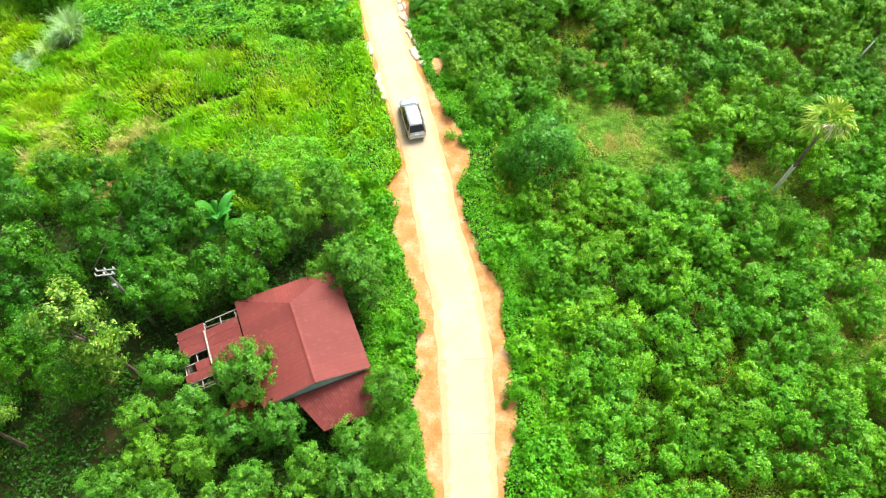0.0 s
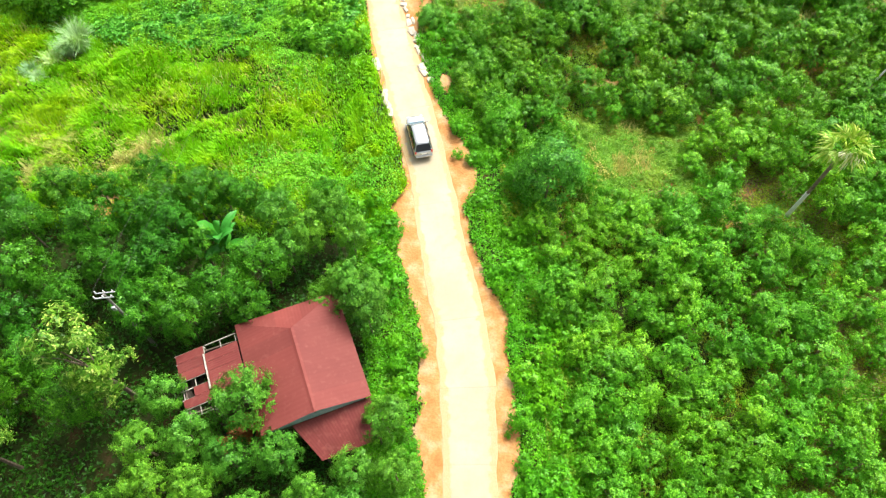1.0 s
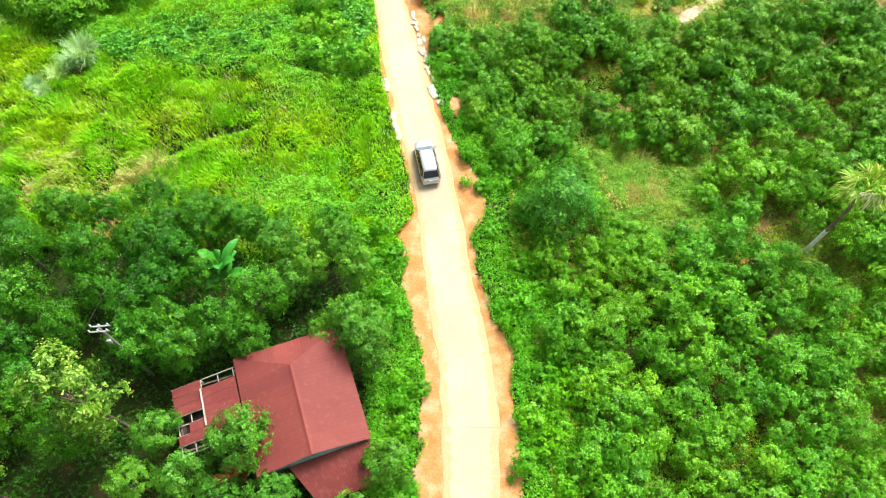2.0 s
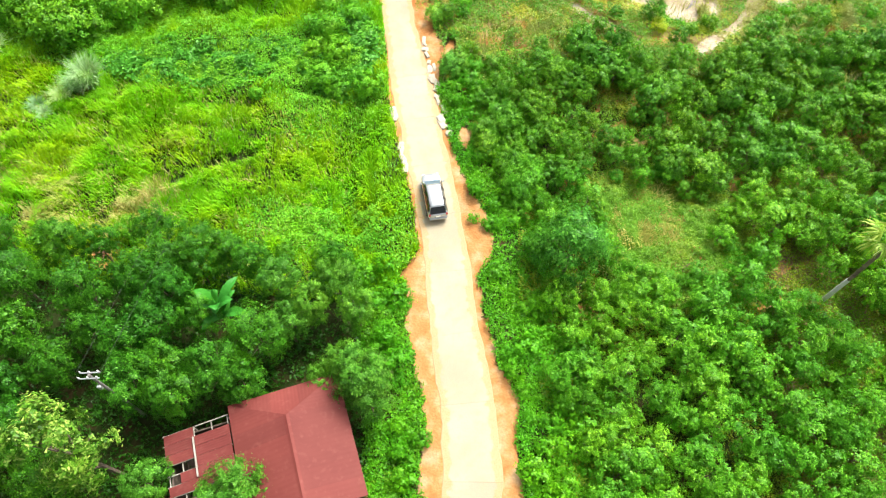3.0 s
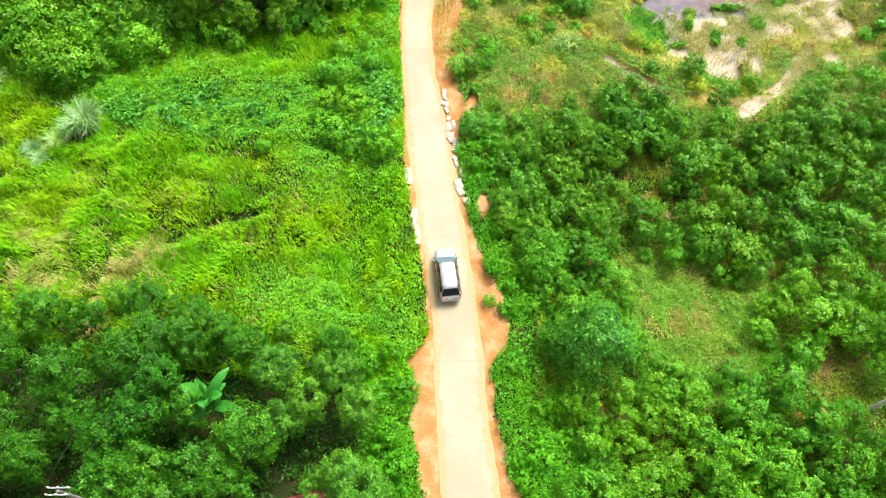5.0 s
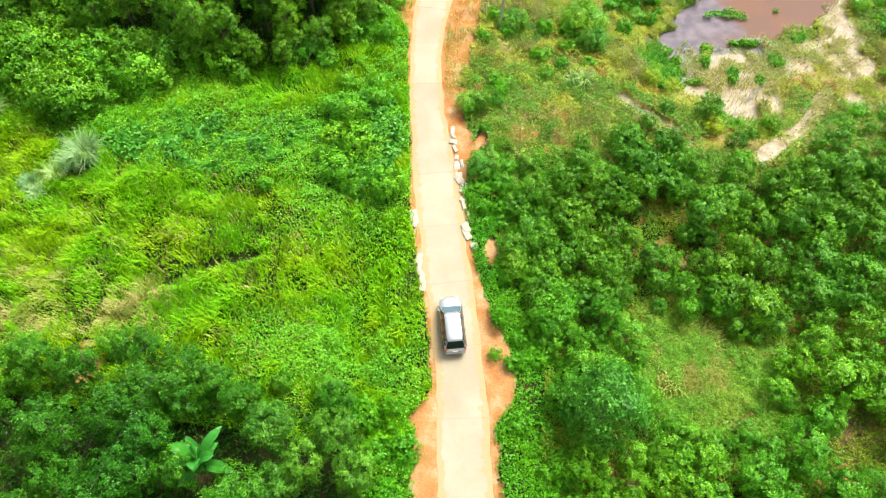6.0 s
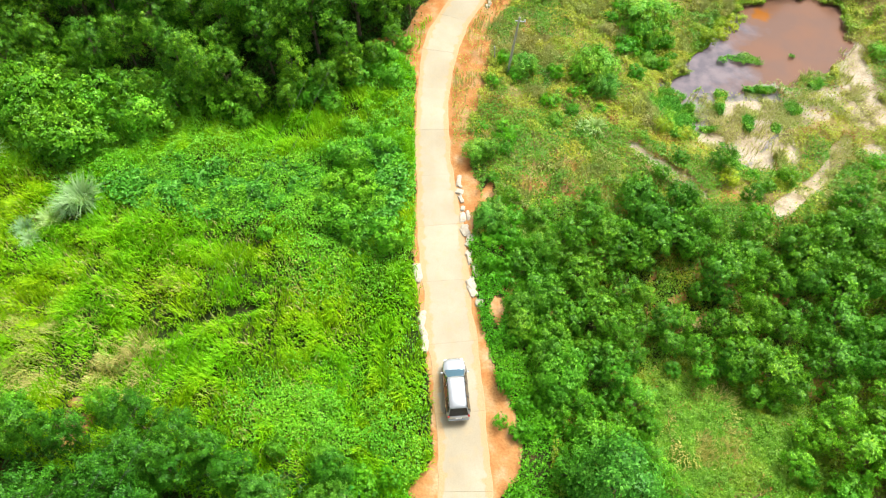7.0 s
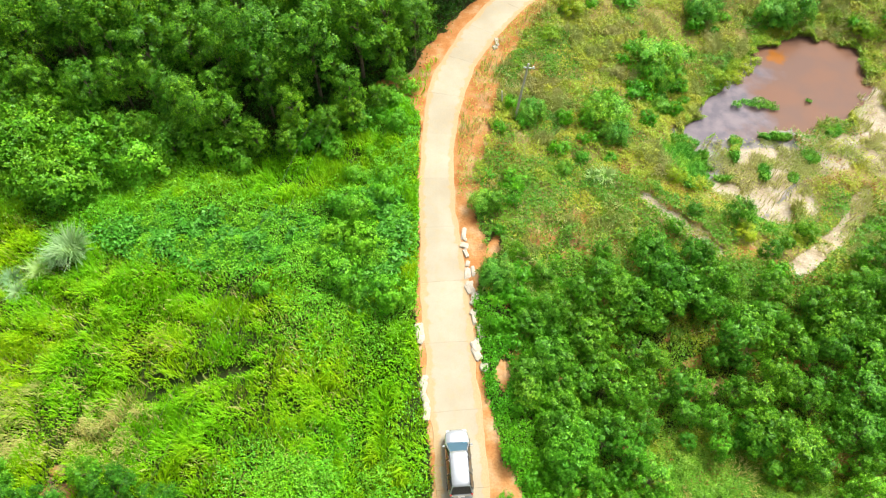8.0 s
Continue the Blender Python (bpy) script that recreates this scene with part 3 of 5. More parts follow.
def weeds(name, label, category, mat_, seed, count, box, weight, tall, leaf, lumps=1.2, flat=0.6, make=spike_arrays, least=-99.0):
    """A cover of small leaves over the ground, in lumps."""
    rng = np.random.default_rng(seed)
    p = sown(rng, count, box, weight)
    k = len(p)
    lump = 0.5 + 0.5 * value_noise(p[:, 0], p[:, 1], lumps, seed) + 0.25 * value_noise(p[:, 0], p[:, 1], lumps * 0.4, seed + 1)
    z = np.maximum(land(p[:, 0], p[:, 1]), least) + tall * np.clip(0.15 + lump, 0.1, 1.4) * (1 - 0.6 * rng.random(k) ** 2)
    face = unit(np.array((0, 0, flat)) + 0.5 * rng.normal(size=(k, 3)))
    along = np.cross(face, rng.normal(size=(k, 3)))
    length = leaf * rng.uniform(0.55, 1.35, k)
    me = array_mesh(name, *make(np.column_stack([p, z]), along, face, length, length * rng.uniform(0.45, 0.75, k)), mat_)
    return tagged(new(name, me), label, category, kind="stuff")


def blades(name, label, category, mat_, seed, count, box, weight, tall, wide=0.05, lumps=1.6, lean=0.5):
    """Arching grass blades, three faces each, taller and shorter in tufts."""
    rng = np.random.default_rng(seed)
    p = sown(rng, count, box, weight)
    k = len(p)
    lump = 0.75 + 0.5 * value_noise(p[:, 0], p[:, 1], lumps, seed) + 0.25 * value_noise(p[:, 0], p[:, 1], lumps * 0.35, seed + 1)
    h = tall * np.clip(lump, 0.25, 1.6) * rng.uniform(0.6, 1.15, k)
    comb = 2 * math.pi * value_noise(p[:, 0], p[:, 1], 3.0, seed + 2) + rng.normal(0, 0.9, k)
    bend = np.column_stack([np.cos(comb), np.sin(comb), np.zeros(k)])
    side = np.column_stack([-bend[:, 1], bend[:, 0], np.zeros(k)]) * (wide * rng.uniform(0.7, 1.3, k))[:, None] * 0.5
    root = np.column_stack([p, land(p[:, 0], p[:, 1]) - 0.03])
    reach = (lean * rng.uniform(0.4, 1.5, k) * h)[:, None]
    mid = root + bend * reach * 0.35 + np.array((0, 0, 1)) * (h * 0.68)[:, None]
    tip = root + bend * reach + np.array((0, 0, 1)) * (h * rng.uniform(0.72, 1.0, k))[:, None]
    verts = np.stack([root - side, root + side, mid + side, mid - side, tip], 1).reshape(-1, 3)
    n = np.arange(k)[:, None] * 5
    faces = np.concatenate([n + (0, 1, 2), n + (0, 2, 3), n + (3, 2, 4)], 1).reshape(-1, 3)
    me = array_mesh(name, verts, faces, mat_)
    return tagged(new(name, me), label, category, kind="stuff")


# ---- ground, road, pond ----
def build_ground():
    near_x = np.arange(-62, 56.1, 0.55)
    near_y = np.arange(-6, 108.1, 0.55)
    far = np.array([1, 3, 7, 14, 26, 48, 90, 160, 300, 600, 1200])
    xs = np.concatenate([near_x[0] - far[::-1], near_x, near_x[-1] + far])
    ys = np.concatenate([near_y[0] - far[::-1], near_y, near_y[-1] + far])
    gx, gy = np.meshgrid(xs, ys)
    x, y = gx.ravel(), gy.ravel()
    nx, ny = len(xs), len(ys)
    a = (np.arange(ny - 1)[:, None] * nx + np.arange(nx - 1)).ravel()
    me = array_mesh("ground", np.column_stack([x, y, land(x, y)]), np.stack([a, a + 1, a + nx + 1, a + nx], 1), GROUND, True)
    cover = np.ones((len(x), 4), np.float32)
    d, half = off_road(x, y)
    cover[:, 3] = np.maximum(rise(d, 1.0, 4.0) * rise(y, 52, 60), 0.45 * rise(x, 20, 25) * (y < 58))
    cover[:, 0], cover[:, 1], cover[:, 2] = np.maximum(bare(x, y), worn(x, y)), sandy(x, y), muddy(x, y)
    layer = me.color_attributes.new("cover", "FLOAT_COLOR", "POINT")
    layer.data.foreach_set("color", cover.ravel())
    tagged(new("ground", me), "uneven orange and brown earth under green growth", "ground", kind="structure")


def build_pond():
    bm = bmesh.new()
    rings, spokes = 5, 72
    c = Vector((23.0, 78.8, -3.0))
    centre = bm.verts.new(c)
    before = None
    for r in range(1, rings + 1):
        row = []
        for k in range(spokes):
            a = 2 * math.pi * k / spokes
            row.append(bm.verts.new(c + Vector((15 * math.cos(a), 12.5 * math.sin(a), 0)) * (r / rings)))
        for k in range(spokes):
            q = (k + 1) % spokes
            if before:
                bm.faces.new((before[k], row[k], row[q], before[q]))
            else:
                bm.faces.new((centre, row[k], row[q]))
        before = row
    tagged(part("water", bm, WATER), "still muddy brown pond water with a greyish film", "pond", kind="structure")


def build_road():
    """Cast concrete slabs about five metres long, with open joints and chipped edges."""
    arc = np.concatenate([[0], np.cumsum(np.hypot(np.diff(MIDDLE), np.diff(STEP)))])
    road = tagged(new("road"), "narrow pale concrete road dusted with orange soil", "road", kind="structure")
    start = np.interp(10.5, STEP, arc) - 50.0
    rng = np.random.default_rng(11)
    for k in range(0, 31):
        s0, s1 = start + 5 * k + 0.005, start + 5 * (k + 1) - 0.005
        if s0 < 0 or s1 > arc[-1]:
            continue
        bm = bmesh.new()
        rows = []
        lift = 0.012 + rng.uniform(-0.006, 0.006)
        for s in np.linspace(s0, s1, 13):
            y = float(np.interp(s, arc, STEP))
            x = float(np.interp(y, STEP, MIDDLE))
            c = float(np.interp(y, STEP, COSINE))
            across = Vector((c, -math.sqrt(max(0, 1 - c * c)) * math.copysign(1, float(np.interp(y + 0.5, STEP, MIDDLE) - np.interp(y - 0.5, STEP, MIDDLE))), 0))
            half = float(np.interp(y, STEP, WIDTH)) / 2
            l_ = half + 0.07 * float(value_noise(y, 3.0, 0.6, 20)) + 0.1 * float(value_noise(y, 8.0, 2.0, 21))
            r_ = half + 0.07 * float(value_noise(y, 13.0, 0.6, 22)) + 0.1 * float(value_noise(y, 18.0, 2.0, 23))
            o = Vector((x, y, 0))
            row = [o - across * l_ + Vector((0, 0, -0.2)), o - across * l_ + Vector((0, 0, lift - 0.02))]
            row += [o + across * u + Vector((0, 0, lift + 0.03 * (1 - abs(u) / half))) for u in (-l_ + 0.03, -l_ + 0.3, -half * 0.5, 0, half * 0.5, r_ - 0.3, r_ - 0.03)]
            row += [o + across * r_ + Vector((0, 0, lift - 0.02)), o + across * r_ + Vector((0, 0, -0.2))]
            rows.append([bm.verts.new(v) for v in row])
        for low, high in zip(rows, rows[1:]):
            for i in range(10):
                bm.faces.new((low[i], low[i + 1], high[i + 1], high[i]))
        bm.faces.new(rows[0][::-1])
        bm.faces.new(rows[-1])
        bmesh.ops.recalc_face_normals(bm, faces=bm.faces[:])
        slab = part("slab", bm, CONCRETE, road)
        tone = np.tile(np.array((1.1, 1.1, 1.0, 0.62, 0.16, 0.03, 0.16, 0.62, 1.0, 1.1, 1.1), np.float32), len(rows))
        slab.data.attributes.new("rim", "FLOAT", "POINT").data.foreach_set("value", tone)


build_ground()
build_pond()
build_road()


# ---- the house ----
def ribbed_sheet(name, parent, mat_, corners, ribs=5, lift=0.004, thick=0.012, sag=0.0):
    """A ribbed roofing sheet between two sloping edges: top and bottom of its first side, then of its second."""
    top0, low0, top1, low1 = (Vector(c) for c in corners)
    up = (low0 - top0).cross(low1 - top0 if (low1 - low0).length > 0.05 else top1 - top0)
    up = up.normalized() * (1 if up.z > 0 else -1)
    bm = bmesh.new()
    rows = []
    columns = ribs * 4
    for i in range(columns + 1):
        u = i / columns
        raised = lift if i % 4 in (1, 2) else 0.0
        a, b = top0.lerp(top1, u), low0.lerp(low1, u)
        row = []
        for v in (0.0, 0.5, 1.0):
            p = a.lerp(b, v) + up * raised - Vector((0, 0, sag * math.sin(math.pi * v)))
            row.append((bm.verts.new(p), bm.verts.new(p - up * thick)))
        rows.append(row)
    for one, two in zip(rows, rows[1:]):
        for j in range(2):
            bm.faces.new((one[j][0], one[j + 1][0], two[j + 1][0], two[j][0]))
            bm.faces.new((one[j][1], two[j][1], two[j + 1][1], one[j + 1][1]))
        bm.faces.new((one[2][0], one[2][1], two[2][1], two[2][0]))
        bm.faces.new((one[0][0], two[0][0], two[0][1], one[0][1]))
    for row in (rows[0], rows[-1]):
        for j in range(2):
            bm.faces.new((row[j][0], row[j][1], row[j + 1][1], row[j + 1][0]))
    bmesh.ops.recalc_face_normals(bm, faces=bm.faces[:])
    return part(name, bm, mat_, parent)


def fold_cap(name, parent, mat_, a, b, wing, drop):
    """A folded ridge capping from a to b."""
    a, b = Vector(a), Vector(b)
    side = (b - a).cross(Vector((0, 0, 1))).normalized() * wing
    bm = bmesh.new()
    rows = []
    for p in (a, b):
        rows.append([bm.verts.new(p + q) for q in (side - Vector((0, 0, drop)), Vector((0, 0, 0.03)), -side - Vector((0, 0, drop)), Vector((0, 0, 0.02)))])
    for i in range(4):
        bm.faces.new((rows[0][i], rows[0][(i + 1) % 4], rows[1][(i + 1) % 4], rows[1][i]))
    bm.faces.new(rows[0])
    bm.faces.new(rows[1][::-1])
    bmesh.ops.recalc_face_normals(bm, faces=bm.faces[:])
    return part(name, bm, mat_, parent)


def build_house():
    house = tagged(new("house"), "old wooden house with a faded red sheet roof among trees", "house")
    base = -0.55
    house.matrix_basis = pose(-9.05, 15.85, 0, 0, 0, 22.6)
    hx, y0, y1, hip, eave, ridge = 3.4, -3.75, 3.85, 1.9, 3.45, 4.4
    wx, wy0, wy1 = hx - 0.45, y0 + 0.18, y1 - 0.45
    fall = (ridge - eave) / hx
    for name, c, s in (("wall", (wx, (wy0 + wy1) / 2, 1.4), (0.12, wy1 - wy0, 3.95)), ("wall", (-wx, (wy0 + wy1) / 2, 1.4), (0.12, wy1 - wy0, 3.95)),
                       ("wall", (0, wy1, 1.4), (2 * wx - 0.13, 0.12, 3.95)), ("wall", (0, wy0, 1.3), (2 * wx - 0.13, 0.12, 3.75))):
        part(name, block(bmesh.new(), c, s, bevel=0.01), PLANK, house)
    bm = bmesh.new()
    outline = [(-wx, 3.18), (wx, 3.18), (wx, eave + 0.08), (0, ridge - 0.12), (-wx, eave + 0.08)]
    front, back = [bm.verts.new((x, wy0 - 0.1, z)) for x, z in outline], [bm.verts.new((x, wy0, z)) for x, z in outline]
    bm.faces.new(front)
    bm.faces.new(back[::-1])
    for i in range(5):
        bm.faces.new((front[i], back[i], back[(i + 1) % 5], front[(i + 1) % 5]))
    bmesh.ops.recalc_face_normals(bm, faces=bm.faces[:])
    gable = part("gable", bm, TEAL, house, "faded teal boarded gable")
    for k in range(9):
        x = -2.6 + k * 0.65
        h = ridge - 0.3 - abs(x) * fall - 3.25
        part("board", block(bmesh.new(), (x, wy0 - 0.115, 3.25 + h / 2), (0.6, 0.03, h)), TEAL, gable)
    roof = part("roof", block(bmesh.new(), (0, (y0 + hip) / 2, ridge - 0.17), (0.12, hip - y0, 0.16)), PLANK, house, "hipped red sheet roof")
    inset = lambda y: 0.0 if y < hip else hx * (y - hip) / (y1 - hip)  # noqa: E731
    cuts = list(np.linspace(y0, hip, 6)) + list(np.linspace(hip, y1, 4))[1:]
    for side in (1, -1):
        for a, b in zip(cuts, cuts[1:]):
            ta, tb = inset(a), inset(b)
            ribbed_sheet("sheet", roof, ROOF_RED, ((side * ta, a, ridge - fall * ta), (side * hx, a, eave), (side * tb, b, ridge - fall * tb), (side * hx, b, eave)), ribs=4 if b <= hip else 3)
    for a, b in zip(np.linspace(-hx, hx, 9), np.linspace(-hx, hx, 9)[1:]):
        ya, yb = (hip + (y1 - hip) * abs(v) / hx for v in (a, b))
        ribbed_sheet("sheet", roof, ROOF_RED, ((a, ya, ridge - fall * abs(a)), (a, y1, eave), (b, yb, ridge - fall * abs(b)), (b, y1, eave)), ribs=4)
    fold_cap("ridge_cap", roof, ROOF_RED, (0, y0 - 0.03, ridge + 0.02), (0, hip, ridge + 0.02), 0.16, 0.05)
    # Lean-to in front of the gable.
    porch = part("porch_roof", block(bmesh.new(), (1.0, -4.7, 2.6), (4.0, 0.1, 0.12)), PLANK, house, "lower lean-to roof of red sheets")
    for k in range(6):
        a, b = -1.6 + k * 0.82, -1.6 + (k + 1) * 0.82
        ribbed_sheet("sheet", porch, ROOF_OLD, ((a, wy0 - 0.13, 3.16), (a + 0.24 * (2.9 - a), -6.1, 2.3), (b, wy0 - 0.13, 3.16), (b + 0.24 * (2.9 - b), -6.1, 2.3)), ribs=4)
    for x in (-0.3, 1.4, 3.1):
        part("post", tube(bmesh.new(), [(x, -5.75, base), (x, -5.75, 2.38)], [0.07, 0.06], 8), PLANK, house)
    # Annex with half of its sheets gone.
    annex = new("annex")
    annex.parent = house
    annex["label"] = "ruined annex with missing red sheets and bare battens"
    ax0, ax1, axm, ay0, ay1 = -7.5, -3.5, -5.7, -0.9, 3.4
    slope = lambda x: 2.75 + 0.14 * (x - ax0)  # noqa: E731
    for c, s in (((ax0 + 0.2, (ay0 + ay1) / 2, 1.0), (0.1, ay1 - ay0 - 0.62, 3.2)), (((ax0 + ax1) / 2, ay1 - 0.25, 1.05), (3.7, 0.1, 3.3)), (((ax0 + ax1) / 2, ay0 + 0.25, 1.05), (3.7, 0.1, 3.3))):
        part("wall", block(bmesh.new(), c, s, bevel=0.01), PLANK, annex)
    rows = np.linspace(ay0, ay1, 8)
    gone = {(0, 0), (1, 0), (0, 3), (1, 6)}
    for band, (xa, xb) in enumerate(((ax0, axm), (axm + 0.04, ax1))):
        for k, (a, b) in enumerate(zip(rows, rows[1:])):
            if (band, k) in gone:
                continue
            xs = xa + (0.75 if (band, k) == (0, 2) else 0.0)
            up = 0.05 * band
            ribbed_sheet("sheet", annex, ROOF_OLD, ((xb, a + 0.01, slope(xb) + up), (xs, a + 0.01, slope(xs) + up), (xb, b - 0.01, slope(xb) + up + 0.02), (xs, b - 0.01, slope(xs) + up)), ribs=4, sag=0.02)
    for k, y in enumerate(rows):
        for xa, xb in ((ax0 - 0.1, axm - 0.1), (axm + 0.12, ax1 + 0.0)):
            m = Matrix.Translation(((xa + xb) / 2, y, slope((xa + xb) / 2) - 0.09)) @ Matrix.Rotation(-math.atan(0.14), 4, "Y")
            part("batten", block(bmesh.new(), (0, 0, 0), (xb - xa, 0.06, 0.07), m, 0.01), BATTEN, annex)
    for x in (ax0 + 0.05, -6.6, axm, -4.6, ax1 - 0.1):
        part("rafter", block(bmesh.new(), (x, (ay0 + ay1) / 2, slope(x) - 0.2), (0.06, ay1 - ay0 + 0.1, 0.08), bevel=0.01), BATTEN, annex)
    part("rafter", block(bmesh.new(), (axm - 0.02, 1.55, slope(axm) + 0.12), (0.1, 2.4, 0.09), bevel=0.01), BATTEN, annex, "loose pale timber on the sheets")
    for x, y in ((ax0, ay1), (axm, ay1), (ax1 - 0.1, ay1), (ax0, ay0), (axm, ay0)):
        part("post", block(bmesh.new(), (x, y, 1.0), (0.1, 0.1, 3.4), bevel=0.01), BATTEN, annex)
    part("floor", block(bmesh.new(), (-2.4, 0.2, base + 0.06), (10.0, 7.0, 0.14)), PLANK, house)


def build_debris():
    """Rusty broken sheets thrown down beside the annex."""
    rng = np.random.default_rng(5)
    heap = tagged(new("scrap_heap"), "heap of rusty broken roofing beside the annex", "scrap heap")
    heap.matrix_basis = pose(-12.9, 12.3, float(land(-12.9, 12.3)), 0, 0, 22)
    for k in range(24):
        bm = bmesh.new()
        m = pose(rng.uniform(-1.5, 1.3), rng.uniform(-0.6, 0.5), 0.1 + 0.06 * k, rng.uniform(-25, 25), rng.uniform(-25, 25), rng.uniform(0, 180))
        block(bm, (0, 0, 0), (rng.uniform(0.6, 1.4), rng.uniform(0.3, 0.7), 0.04), m, 0.01)
        part("broken_sheet", bm, RUST, heap)


# ---- the car ----
def car_materials():
    paint, n, l, b = material("silver_paint", 0.24, 0.65, (0.58, 0.61, 0.64))
    b.inputs["Coat Weight"].default_value = 0.8
    col = ramp(n, l, noise_tex(n, l, 2.0, 5.0), ((0.3, (0.53, 0.57, 0.61)), (0.7, (0.6, 0.63, 0.66))))
    l.new(col, b.inputs["Base Color"])
    glass, n, l, b = material("tinted_glass", 0.03, 0.0, (0.02, 0.026, 0.03))
    b.inputs["Transmission Weight"].default_value = 0.3
    b.inputs["IOR"].default_value = 1.45
    # The windscreen's blue is the sky's reflection, put into its base colour.
    screen, n, l, b = material("sky_tinted_windscreen", 0.04, 0.0, (0.09, 0.17, 0.23))
    b.inputs["Transmission Weight"].default_value = 0.2
    return (paint, screen, glass, material("black_trim", 0.5, 0.0, (0.02, 0.02, 0.022))[0], material("tyre_rubber", 0.85, 0.0, (0.025, 0.025, 0.025))[0],
            material("alloy_rim", 0.3, 0.9, (0.6, 0.6, 0.62))[0], material("red_lamp", 0.15, 0.0, (0.45, 0.02, 0.02))[0],
            material("clear_lamp", 0.08, 0.1, (0.75, 0.77, 0.8))[0], material("pale_plate", 0.4, 0.0, (0.7, 0.7, 0.68))[0])


def loft(bm, sections):
    """Skins a row of closed sections and caps both ends."""
    rings = [[bm.verts.new(p) for p in s] for s in sections]
    k = len(rings[0])
    for a, b in zip(rings, rings[1:]):
        for i in range(k):
            bm.faces.new((a[i], a[(i + 1) % k], b[(i + 1) % k], b[i]))
    bm.faces.new(rings[0][::-1])
    bm.faces.new(rings[-1])
    bmesh.ops.recalc_face_normals(bm, faces=bm.faces[:])
    return bm


def plate_between(bm, corners, thick=0.02):
    """A thin pane through four corners."""
    c = [Vector(p) for p in corners]
    out = (c[1] - c[0]).cross(c[3] - c[0]).normalized() * thick
    a, b = [bm.verts.new(p) for p in c], [bm.verts.new(p - out) for p in c]
    bm.faces.new(a)
    bm.faces.new(b[::-1])
    for i in range(4):
        bm.faces.new((a[i], b[i], b[(i + 1) % 4], a[(i + 1) % 4]))
    bmesh.ops.recalc_face_normals(bm, faces=bm.faces[:])
    return bm


def build_car(x, y, heading):
    paint, screen, glass, trim, rubber, rim, red, clear, plate = car_materials()
    car = tagged(new("car"), "silver people carrier with dark windows on the concrete road", "car")
    car.matrix_basis = pose(x, y, 0.045, 0, 0, heading) @ Matrix.Diagonal((0.93, 0.97, 0.95, 1))
    stations = ((-2.14, 0.62, 0.42, 0.86), (-2.08, 0.76, 0.3, 0.98), (-1.9, 0.83, 0.24, 1.02), (-1.3, 0.86, 0.2, 1.02), (-0.4, 0.865, 0.2, 1.0), (0.5, 0.865, 0.2, 0.99),
                (1.1, 0.86, 0.2, 0.98), (1.4, 0.845, 0.22, 0.97), (1.72, 0.81, 0.25, 0.93), (1.95, 0.73, 0.3, 0.87), (2.07, 0.6, 0.36, 0.78), (2.14, 0.42, 0.42, 0.68))
    sections = []
    for yy, w, zb, zt in stations:
        half = [(w * 0.86, zb), (w, zb + 0.16), (w * 1.0, (zb + zt) / 2 + 0.1), (w * 0.96, zt - 0.07), (w * 0.86, zt), (w * 0.4, zt + 0.025)]
        sections.append([(a, yy, z) for a, z in half] + [(-a, yy, z) for a, z in half[::-1]])
    bm = loft(bmesh.new(), sections)
    for f in bm.faces:
        f.smooth = True
    body = part("body", bm, paint, car)
    # Cabin: roof, pillars and panes.
    roof_rows = []
    for yy, w, z in ((0.5, 0.57, 1.52), (0.3, 0.62, 1.59), (-0.5, 0.65, 1.65), (-1.2, 0.64, 1.64), (-1.55, 0.6, 1.6), (-1.72, 0.55, 1.55)):
        top = [(w, yy, z - 0.06), (w * 0.93, yy, z - 0.01), (w * 0.5, yy, z + 0.025), (0, yy, z + 0.035)]
        roof_rows.append(top + [(-a, b_, c) for a, b_, c in top[:3][::-1]] + [(-w * 0.9, yy, z - 0.09), (w * 0.9, yy, z - 0.09)])
    bm = loft(bmesh.new(), roof_rows)
    for f in bm.faces:
        f.smooth = True
    part("roof", bm, paint, car)
    part("windscreen", plate_between(bmesh.new(), ((-0.7, 1.2, 1.0), (0.7, 1.2, 1.0), (0.56, 0.5, 1.5), (-0.56, 0.5, 1.5))), screen, car)
    part("rear_window", plate_between(bmesh.new(), ((0.68, -2.04, 1.03), (-0.68, -2.04, 1.03), (-0.54, -1.72, 1.53), (0.54, -1.72, 1.53))), glass, car)
    for s in (1, -1):
        for a, b_ in ((0.95, 0.1), (0.04, -0.85), (-0.91, -1.75)):
            za = 1.06 if a > 0.9 else 1.54
            corners = [(s * 0.82, a, 0.99), (s * 0.82, b_, 0.99), (s * 0.64, b_, 1.56), (s * (0.8 if a > 0.9 else 0.64), a if a < 0.9 else 0.9, za)]
            if a > 0.9:
                corners = [(s * 0.82, 1.05, 0.99), (s * 0.82, 0.1, 0.99), (s * 0.64, 0.1, 1.56), (s * 0.62, 0.46, 1.51)]
            part("side_window", plate_between(bmesh.new(), corners if s > 0 else corners[::-1]), glass, car)
        for p, q in (((s * 0.77, 1.2, 0.98), (s * 0.59, 0.48, 1.51)), ((s * 0.83, 0.07, 0.97), (s * 0.65, 0.07, 1.58)), ((s * 0.83, -0.88, 0.98), (s * 0.65, -0.88, 1.6)), ((s * 0.75, -2.03, 1.0), (s * 0.58, -1.7, 1.55))):
            part("pillar", tube(bmesh.new(), [p, q], [0.04, 0.035], 6), trim if abs(p[1]) < 1 else paint, car)
        part("roof_rail", tube(bmesh.new(), [(s * 0.58, 0.1, 1.6), (s * 0.6, 0.0, 1.68), (s * 0.6, -1.5, 1.69), (s * 0.57, -1.62, 1.62)], [0.02] * 4, 6), trim, car)
